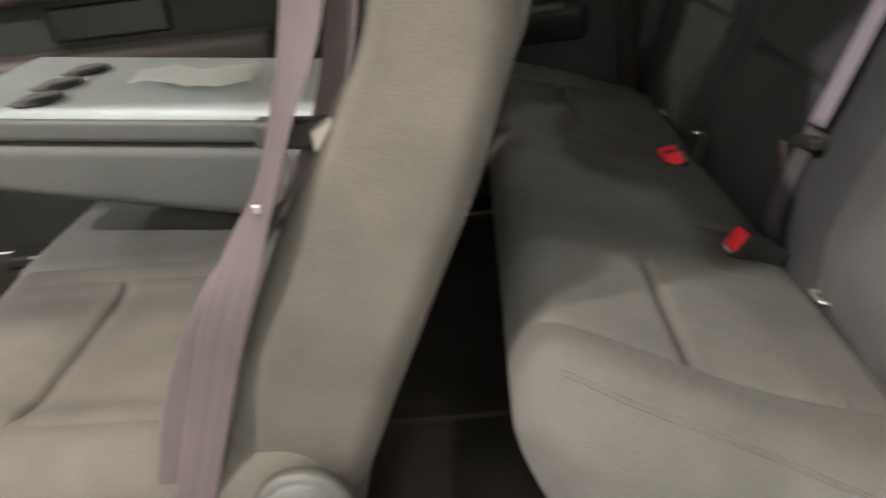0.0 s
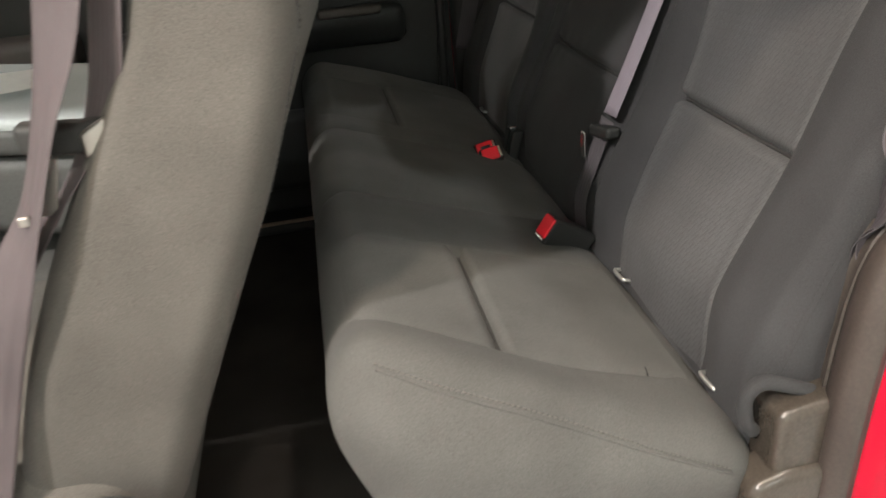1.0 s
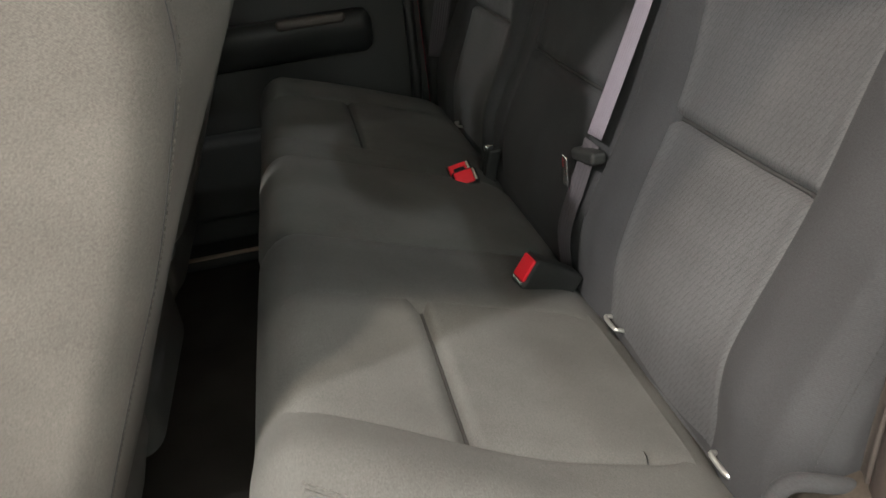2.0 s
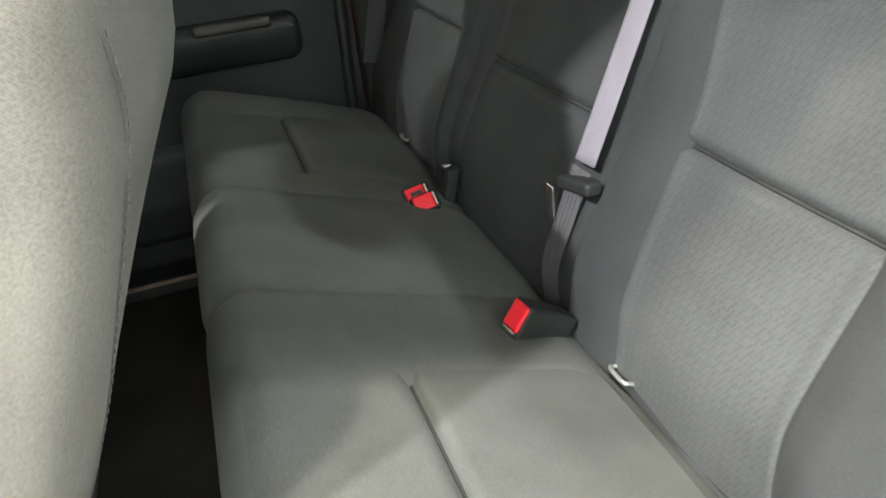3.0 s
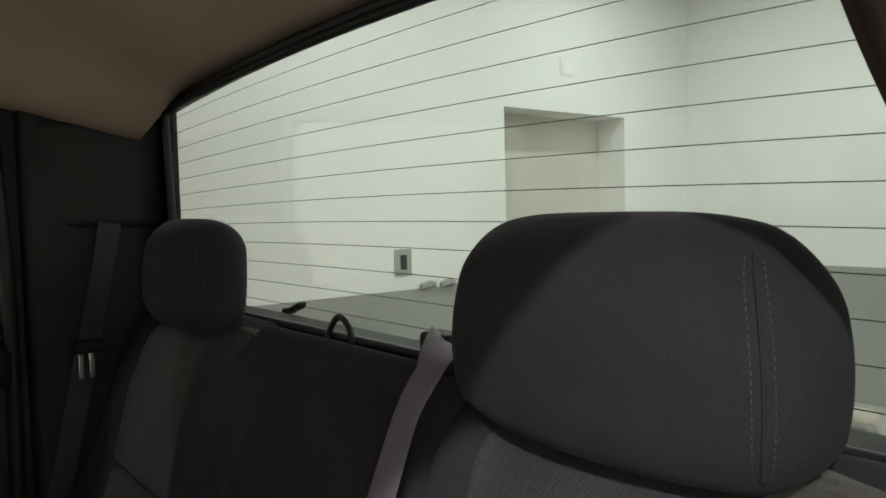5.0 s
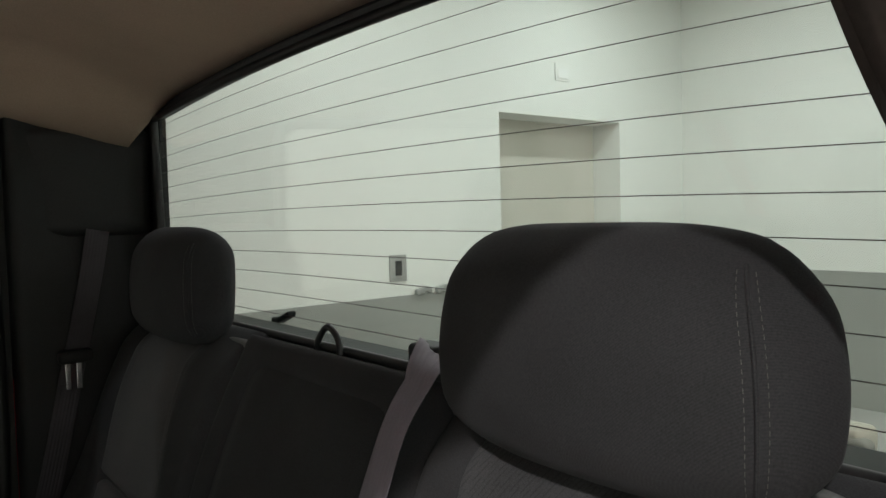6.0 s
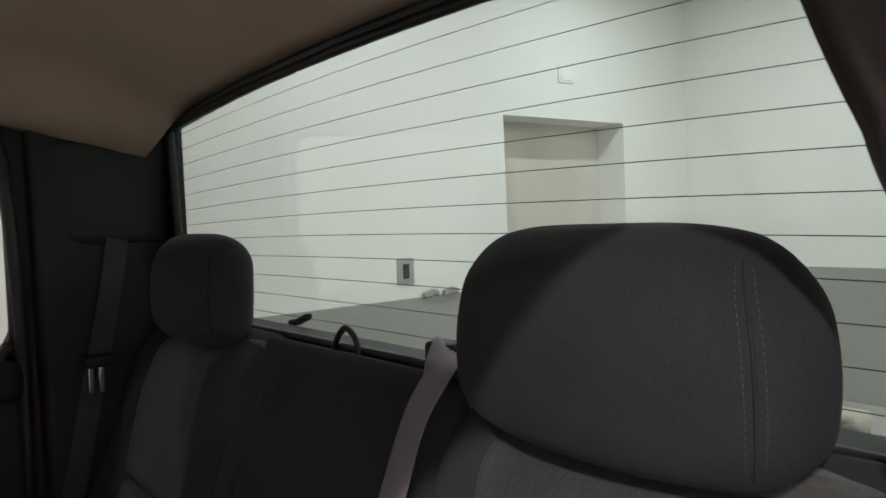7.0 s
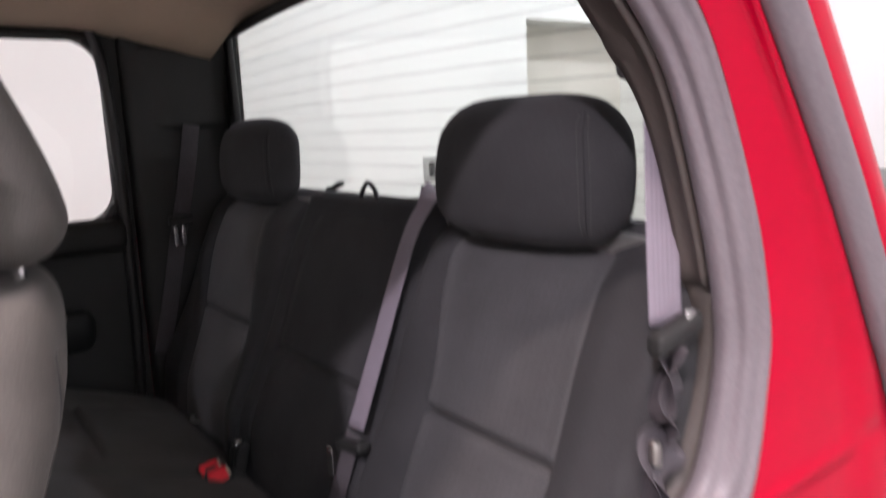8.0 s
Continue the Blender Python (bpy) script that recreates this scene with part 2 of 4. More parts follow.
def tube(points, r, sides=8, steps=6, bm=None, closed=False):
    """A round bar along a smooth line."""
    bm = bm or bmesh.new()
    line = spline(points, steps)
    rings = []
    up = Vector((0.31, 0.2, 0.93)).normalized()
    for i, p in enumerate(line):
        d = (line[min(i + 1, len(line) - 1)] - line[max(i - 1, 0)]).normalized()
        a = d.cross(up).normalized()
        b = d.cross(a)
        rings.append([bm.verts.new(p + r * (math.cos(2 * math.pi * k / sides) * a + math.sin(2 * math.pi * k / sides) * b)) for k in range(sides)])
    for s, t in zip(rings, rings[1:]):
        for k in range(sides):
            bm.faces.new((s[k], s[(k + 1) % sides], t[(k + 1) % sides], t[k]))
    bm.faces.new(rings[0])
    bm.faces.new(rings[-1][::-1])
    return bm


def ribbon(points, acrosses, width=0.047, thick=0.0014, ribs=7, steps=8):
    """Belt webbing along a smooth line; acrosses: the way across the belt at each point; ribs run along it."""
    bm = bmesh.new()
    line, ways = spline(points, steps), spline(acrosses, steps)
    n = ribs * 4
    rows = []
    for i, (p, w) in enumerate(zip(line, ways)):
        d = (line[min(i + 1, len(line) - 1)] - line[max(i - 1, 0)]).normalized()
        w = (w - d * w.dot(d)).normalized()
        nrm = d.cross(w)
        top, low = [], []
        for k in range(n + 1):
            s = k / n - 0.5
            lift = thick / 2 + 0.0005 * math.cos(2 * math.pi * ribs * (s + 0.5))
            lift *= 0.35 if k in (0, n) else 1
            top.append(bm.verts.new(p + w * (s * width) + nrm * lift))
            low.append(bm.verts.new(p + w * (s * width) - nrm * lift))
        rows.append(top + low[::-1])
    for a, b in zip(rows, rows[1:]):
        m = len(a)
        for k in range(m):
            bm.faces.new((a[k], a[(k + 1) % m], b[(k + 1) % m], b[k]))
    bm.faces.new(rows[0])
    bm.faces.new(rows[-1][::-1])
    return bm


def bump(v, mid, half):
    """1 at mid, falling smoothly to 0 at half away."""
    t = abs(v - mid) / half
    return (1 + math.cos(math.pi * t)) / 2 if t < 1 else 0.0


def step(v, a, b):
    t = max(0.0, min(1.0, (v - a) / (b - a)))
    return t * t * (3 - 2 * t)


def rounded_loop(cx, cz, hx, hz, r, n=8):
    """Points round a rounded rectangle."""
    out = []
    for sx, sz, a0 in ((1, 1, 0), (-1, 1, 90), (-1, -1, 180), (1, -1, 270)):
        for k in range(n + 1):
            a = radians(a0 + 90 * k / n)
            out.append((cx + sx * (hx - r) + r * math.cos(a), cz + sz * (hz - r) + r * math.sin(a)))
    return out


def holed_panel(loop, bounds, y0, y1):
    """An upright panel between y0 and y1 with an opening; bounds: x0, x1, z0, z1."""
    bm = bmesh.new()
    x0, x1, z0, z1 = bounds
    cx = sum(p[0] for p in loop) / len(loop)
    cz = sum(p[1] for p in loop) / len(loop)
    outer = []
    for x, z in loop:
        dx, dz = x - cx, z - cz
        s = min(((x1 if dx > 0 else x0) - cx) / dx if abs(dx) > 1e-6 else 1e9, ((z1 if dz > 0 else z0) - cz) / dz if abs(dz) > 1e-6 else 1e9)
        outer.append((cx + dx * s, cz + dz * s))
    for corner in ((x0, z0), (x0, z1), (x1, z0), (x1, z1)):
        k = min(range(len(outer)), key=lambda i: (outer[i][0] - corner[0]) ** 2 + (outer[i][1] - corner[1]) ** 2)
        outer[k] = corner
    rings = [[bm.verts.new((x, y, z)) for x, z in pts] for pts, y in ((outer, y0), (loop, y0), (loop, y1), (outer, y1))]
    n = len(loop)
    for a, b in zip(rings, rings[1:] + rings[:1]):
        for k in range(n):
            bm.faces.new((a[k], a[(k + 1) % n], b[(k + 1) % n], b[k]))
    return bm


# ---- the showroom ----
X0, X1, Y0, Y1 = -6.0, 6.565, -6.0, 4.05


def structure(name, bm, material, label, smooth=False):
    return tagged(part(name, bm, material, smooth=smooth), label, name.split("_")[0], "", "structure")


def showroom():
    structure("ground", box((X0, Y0, GROUND - 0.1), (X1, Y1, GROUND)), TILE, "polished grey showroom floor under the pickup")
    structure("ceiling", box((X0, Y0, CEIL), (X1, Y1, CEIL + 0.1)), WALL, "plain white showroom ceiling with round downlights")
    # side wall with the deep doorway
    dx0, dx1, dz = 4.126, 5.59, 1.883
    bm = box((X0, Y1, GROUND), (dx0, Y1 + 0.3, CEIL))
    box((dx1, Y1, GROUND), (X1 + 0.15, Y1 + 0.3, CEIL), bm=bm)
    box((dx0, Y1, dz), (dx1, Y1 + 0.3, CEIL), bm=bm)
    structure("wall_side", bm, WALL, "white painted showroom wall with a deep doorway recess")
    structure("wall_recess", box((dx0, Y1 + 0.3, GROUND), (dx1, Y1 + 0.4, dz)), BEIGE, "beige back of the doorway recess, darkened for its shade")
    structure("wall_back", box((X1, Y0, GROUND), (X1 + 0.15, Y1, CEIL)), WALL, "white painted showroom end wall")
    structure("wall_near", box((X0, Y0 - 0.15, GROUND), (X1, Y0, CEIL)), WALL, "white painted showroom wall opposite")
    structure("wall_front", box((X0 - 0.15, Y0, GROUND), (X0, Y1, CEIL)), WALL, "white painted showroom wall ahead of the pickup")
    wz = 0.565
    structure("wall_wainscot", box((X0, Y1 - 0.012, GROUND), (dx0, Y1, wz)), GREY, "grey painted lower band of the side wall")
    structure("wall_wainscot", box((X1 - 0.012, Y0, GROUND), (X1, Y1 - 0.02, wz)), GREY, "grey painted lower band of the end wall")
    plate = thing("wall_switch", "grey metal switch plate on the white wall", "switch")
    part("plate", box((3.07, Y1 - 0.012, 0.667), (3.21, Y1 - 0.0, 0.847), 0.003), GREY, plate)
    part("rocker", box((3.115, Y1 - 0.02, 0.707), (3.165, Y1 - 0.008, 0.807), 0.003), PLASTIC, plate, "dark rocker")
    sign = thing("wall_box", "small white box high on the wall over the doorway", "wall box")
    part("case", box((4.756, Y1 - 0.012, 2.178), (4.936, Y1, 2.318), 0.004), WALL, sign)
    part("slot", box((4.781, Y1 - 0.018, 2.198), (4.911, Y1 - 0.008, 2.278), 0.003), PAPER, sign, "white lens")
    for at, watts, color in LAMPS:
        lamp = thing("ceiling_downlight", "round white downlight set in the showroom ceiling, out of view", "ceiling light", "showroom downlights")
        bm = bmesh.new()
        bmesh.ops.create_cone(bm, cap_ends=True, segments=32, radius1=0.22, radius2=0.2, depth=0.04, matrix=Matrix.Translation((at[0], at[1], CEIL - 0.02)))
        part("ring", bm, WALL, lamp, smooth=False)
        bm = bmesh.new()
        bmesh.ops.create_cone(bm, cap_ends=True, segments=32, radius1=0.17, radius2=0.17, depth=0.01, matrix=Matrix.Translation((at[0], at[1], CEIL - 0.043)))
        part("lens", bm, LAMP_FACE, lamp, "glowing lens", smooth=False)
    # housings of the added fill panels
    for x, y in FILL_PANELS:
        lamp = thing("ceiling_fill_panel", "wide flat white fill panel added out of view under the showroom ceiling", "ceiling light", "showroom panel lights")
        part("frame", box((x - 0.63, y - 0.33, CEIL - 0.035), (x + 0.63, y + 0.33, CEIL), 0.006), WALL, lamp)
        part("lens", box((x - 0.6, y - 0.3, CEIL - 0.042), (x + 0.6, y + 0.3, CEIL - 0.034)), LAMP_FACE, lamp, "glowing diffuser", smooth=False)


showroom()

# ---- the cab ----
MID = 0.82  # middle of the cab
GLASS_X = lambda z, y=MID: 0.764 - 0.012 * (z - 0.93) / 0.43 - 0.006 * ((y - MID) / 0.75) ** 2  # rear glass leans forward at the top and is bowed
GLASS_TOP = lambda y: 1.363 - 0.030 * ((y - MID) / 0.75) ** 2


def cab_shell():
    structure("floor", box((-1.9, -0.02, -0.06), (0.80, 1.70, 0.0)), CARPET, "dark brown carpet of the cab floor")
    structure("floor_sill", box((-1.6, 1.56, 0.0), (0.46, 1.66, 0.045), 0.015), PLASTIC, "dark plastic door sill strip")
    structure("floor_sill_edge", tube([(-1.5, 1.556, 0.04), (-0.5, 1.556, 0.042), (0.44, 1.556, 0.04)], 0.006, 6, 2), SILL, "worn brown edge strip along the far door sill")
    structure("wall_firewall", box((-2.0, -0.02, 0.0), (-1.9, 1.70, 0.85)), PLASTIC, "dark firewall and dash at the front of the cab")
    structure("wall_rear", box((0.778, -0.03, 0.0), (0.84, 1.70, 0.920)), PLASTIC, "dark lower rear wall of the cab behind the bench")
    structure("trim_rear_sill", soft_box((0.712, 0.05, 0.87), (0.777, 1.60, 0.919), 0.008, (2, 8, 2)), LEDGE, "grey plastic ledge under the rear window", smooth=True)
    # headliner: gently crowned, falling towards the sides and the rear window
    bm = bmesh.new()
    nx, ny = 40, 40
    low, high = [], []
    for i in range(nx + 1):
        x = -1.5 + (0.757 + 1.5) * i / nx
        a, b = [], []
        for j in range(ny + 1):
            y = -0.01 + 1.70 * j / ny
            rear = step(x, 0.34, 0.757)
            z = 1.45 - (0.070 + 0.028 * ((y - MID) / 0.75) ** 2) * rear - (0.10 - 0.02 * rear) * step(y, 1.38, 1.61) * (1 - step(x, 0.70, 0.755))
            z += 0.02 * bump(y, 0.85, 0.8) * (1 - rear)
            a.append(bm.verts.new((x, y, z)))
            b.append(bm.verts.new((x, y, z + 0.025)))
        low.append(a)
        high.append(b)
    for g in (low, high):
        for i in range(nx):
            for j in range(ny):
                bm.faces.new((g[i][j], g[i + 1][j], g[i + 1][j + 1], g[i][j + 1]))
    for i in range(nx):
        bm.faces.new((low[i][0], low[i + 1][0], high[i + 1][0], high[i][0]))
        bm.faces.new((low[i][ny], low[i + 1][ny], high[i + 1][ny], high[i][ny]))
    for j in range(ny):
        bm.faces.new((low[0][j], low[0][j + 1], high[0][j + 1], high[0][j]))
        bm.faces.new((low[nx][j], low[nx][j + 1], high[nx][j + 1], high[nx][j]))
    structure("ceiling_headliner", bm, HEADLINER, "taupe woven headliner of the cab roof", smooth=True)


cab_shell()


def rear_window():
    win = thing("window_rear", "wide cab rear window with heater wires", "window", kind="structure")

    lo, hi, z0 = 0.075, 1.562, 0.929
    ys = [lo + (hi - lo) * k / 24 for k in range(25)]
    bm = bmesh.new()
    rows = []
    for y in ys:
        col = []
        for k in range(9):
            z = z0 + (GLASS_TOP(y) - z0) * k / 8
            col.append((GLASS_X(z, y), y, z))
        rows.append([bm.verts.new(p) for p in col] + [bm.verts.new((x + 0.005, y, z)) for x, y, z in reversed(col)])
    for a, b in zip(rows, rows[1:]):
        for k in range(18):
            bm.faces.new((a[k], a[(k + 1) % 18], b[(k + 1) % 18], b[k]))
    bm.faces.new(rows[0])
    bm.faces.new(rows[-1][::-1])
    g = part("pane", bm, GLASS, win, "clear bowed glass pane", smooth=False)
    g.visible_shadow = False
    # black surround
    on_glass = lambda y, z: Vector((GLASS_X(z, y) - 0.004, y, z))
    part("frame", tube([on_glass(y, z0 - 0.004) for y in ys[::3]], 0.007, 8, 4), BLACK, win, "black rubber surround")
    part("frame", tube([on_glass(y, GLASS_TOP(y)) for y in ys[::3]], 0.008, 8, 4), BLACK, win, "black rubber surround")
    for y in (lo, hi):
        part("frame", tube([on_glass(y, z0 + (GLASS_TOP(y) - z0) * k / 8) for k in range(9)], 0.009, 8, 3), BLACK, win, "black rubber surround")
    # heater wires, arched with the upper edge
    for k in range(12):
        z = 0.960 + 0.0339 * k
        pts = []
        for y in ys[::3]:
            zz = z - 0.022 * (k / 11) * ((y - MID) / 0.75) ** 2
            pts.append((GLASS_X(zz, y) - 0.003, y, zz))
        part("heater_wire", tube(pts, 0.00047, 4, 3), WIRE, win, "thin dark heater wire")
    # cab wall over the glass
    bm = bmesh.new()
    rows = []
    for y in [-0.02 + 1.72 * k / 24 for k in range(25)]:
        t = GLASS_TOP(y)
        rows.append([bm.verts.new((x, y, z)) for x, z in ((0.747, t + 0.001), (0.742, t + 0.014), (0.760, 1.468), (0.80, 1.468), (0.772, t + 0.003))])
    for a, b in zip(rows, rows[1:]):
        for k in range(5):
            bm.faces.new((a[k], a[(k + 1) % 5], b[(k + 1) % 5], b[k]))
    bm.faces.new(rows[0])
    bm.faces.new(rows[-1][::-1])
    structure("wall_rear_header", bm, BLACK, "black header over the rear window")
    for name, y0, y1 in (("wall_rear_near_post", -0.02, lo - 0.004), ("wall_rear_far_post", hi + 0.004, 1.66)):
        structure(name, box((0.757, y0, 0.926), (0.770, y1, 1.335)), BLACK, "black painted cab post beside the rear window")


rear_window()


def far_side():
    # rear door with its rounded window
    loop = rounded_loop(-0.01, 1.092, 0.447, 0.240, 0.085, 8)
    door = thing("door_far_rear", "dark plastic far rear door panel with a window and armrest", "door", kind="structure")
    part("panel", holed_panel(loop, (-0.50, 0.472, 0.02, 1.40), 1.66, 1.73), PLASTIC, door, smooth=False)
    line = [Vector((x, 1.655, z)) for x, z in loop] + [Vector((loop[0][0], 1.655, loop[0][1]))]
    part("window_seal", tube(line[:-1:2] + [line[-1]], 0.012, 6, 3), BLACK, door, "black rubber window seal")
    bm = bmesh.new()
    bm.faces.new([bm.verts.new((x, 1.70, z)) for x, z in loop])
    g = part("pane", bm, GLASS, door, "clear side glass", smooth=False)
    g.visible_shadow = False
    part("armrest", soft_box((-0.46, 1.590, 0.520), (0.335, 1.68, 0.634), 0.030, (8, 3, 4), lambda x, y, z: (x, y + 0.03 * (1 - step(z, 0.52, 0.60)), z)), PLASTIC, door, "dark armrest ledge")
    part("pull_handle", soft_box((0.09, 1.583, 0.612), (0.268, 1.61, 0.638), 0.010, (4, 1, 1)), TRIM, door, "grey pull handle")
    part("ledge", soft_box((-0.48, 1.615, 0.775), (0.445, 1.675, 0.862), 0.028, (8, 2, 2)), PLASTIC, door, "rounded ledge under the window")
    part("pocket", soft_box((-0.35, 1.60, 0.12), (0.33, 1.67, 0.36), 0.03, (6, 2, 4)), PLASTIC, door, "map pocket")
    # front door beyond it
    door = thing("door_far_front", "dark grey far front door panel with a pull pocket", "door", kind="structure")
    part("panel", box((-1.92, 1.665, 0.02), (-0.505, 1.73, 0.90), 0.01), PLASTIC, door)
    part("ledge", soft_box((-1.55, 1.58, 0.80), (-0.52, 1.68, 0.875), 0.03, (8, 2, 2)), TRIM, door, "grey door top ledge")
    part("armrest", soft_box((-1.45, 1.55, 0.56), (-0.55, 1.68, 0.66), 0.03, (8, 2, 2)), TRIM, door, "grey armrest")
    part("pull_pocket", soft_box((-1.22, 1.645, 0.68), (-0.86, 1.672, 0.78), 0.012, (4, 1, 2)), BLACK, door, "dark pull pocket")
    structure("wall_far_header", box((-1.6, 1.665, 1.40), (0.755, 1.73, 1.47)), TRIM, "dark roof rail over the far doors")
    # rear corner trim
    pillar = thing("trim_far_pillar", "dark grained corner pillar trim behind the far door", "trim", kind="structure")
    part("lower", soft_box((0.475, 1.625, 0.0), (0.756, 1.74, 1.42), 0.02, (4, 2, 6)), PLASTIC, pillar)
    part("upper", soft_box((0.490, 1.610, 1.085), (0.752, 1.74, 1.318), 0.026, (6, 2, 8), lambda x, y, z: (x, y + 0.030 * step(-x, -0.60, -0.482) - 0.012 * step(z, 1.18, 1.32), z)), PLASTIC, pillar)
    part("door_seal", tube([(0.425, 1.645, 0.05), (0.44, 1.645, 0.5), (0.445, 1.645, 0.9), (0.43, 1.645, 1.25), (0.40, 1.645, 1.37)], 0.014, 8), BLACK, pillar, "black rubber door seal")
    part("jamb", box((0.4730, 1.668, 0.25), (0.4742, 1.69, 0.80)), RED, pillar, "red painted door jamb", smooth=False)


far_side()


# ---- the rear bench ----
SLOPE = 0.425
UP = Vector((math.sin(math.atan(SLOPE)), 0, math.cos(math.atan(SLOPE))))
OUT = Vector((-UP.z, 0, UP.x))
BACK0 = Vector((0.32 + SLOPE * 0.36, 0, 0.36))


def on_back(u, v, w):
    """u across the cab, v up the backrest, w out of it."""
    return BACK0 + UP * v + OUT * w + Vector((0, u, 0))


def tucked(border, v0, v1, height, place, seams, cell=0.009, lift=0.002, wrinkle=0.0):
    """An upholstery insert that follows the pad under it. border(v): its limits across; seams: for the borders u0, u1, v0, v1 the depth and the width
    over which the edge is drawn in; a wide shallow one blends into the pad, a narrow deep one is a sewn groove."""
    bm = bmesh.new()
    u0, u1 = border((v0 + v1) / 2)
    nu, nv = max(8, int((u1 - u0) / cell)), max(8, int((v1 - v0) / cell))
    ease = lambda i, n: 0.65 * i / n + 0.35 * (0.5 - 0.5 * math.cos(math.pi * i / n))
    rows = []
    for j in range(nv + 1):
        v = v0 + (v1 - v0) * ease(j, nv)
        u0, u1 = border(v)
        row = []
        for i in range(nu + 1):
            u = u0 + (u1 - u0) * ease(i, nu)
            w = height(u, v) + lift
            for e, (depth, wide) in zip((u - u0, u1 - u, v - v0, v1 - v), seams):
                w -= (lift + depth) * (1 - step(e, 0, wide)) ** 1.4
            if wrinkle:
                for e, (depth, wide) in zip((v - v0, v1 - v), seams[2:]):
                    if depth > 0.008:
                        w += wrinkle * noise.noise((u * 55, v * 8, 1.7)) * (1 - step(e, 0.0, 0.05)) * step(e, 0.0, 0.012)
                w += 0.5 * wrinkle * noise.noise((u * 6, v * 6, 4.1))
            row.append(bm.verts.new(place(u, v, w)))
        rows.append(row)
    for a, b in zip(rows, rows[1:]):
        for k in range(len(a) - 1):
            bm.faces.new((a[k], a[k + 1], b[k + 1], b[k]))
    return bm


SOFT, FLAT, DEEP, CREASE = (0.004, 0.05), (0.0035, 0.007), (0.014, 0.012), (0.006, 0.03)


def stitches(points, spacing=0.006, length=0.0034, r=0.00033, bm=None):
    """A row of short thread stitches along a smooth line."""
    bm = bm or bmesh.new()
    line = spline(points, 24)
    run, nxt = 0.0, 0.0
    for a, b in zip(line, line[1:]):
        seg = (b - a).length
        while nxt <= run + seg and seg > 1e-9:
            p = a.lerp(b, (nxt - run) / seg)
            d = (b - a).normalized() * length / 2
            s1 = d.cross(Vector((0.3, 0.5, 0.8))).normalized() * r * 1.6
            s2 = d.cross(s1).normalized() * r * 1.6
            ends = [[bm.verts.new(p + sg * d + q) for q in (s1, s2, -s1, -s2)] for sg in (-1, 1)]
            for k in range(4):
                bm.faces.new((ends[0][k], ends[0][(k + 1) % 4], ends[1][(k + 1) % 4], ends[1][k]))
            nxt += spacing
        run += seg
    return bm


def cushion_top(x):
    return 0.543 - 0.35 * x


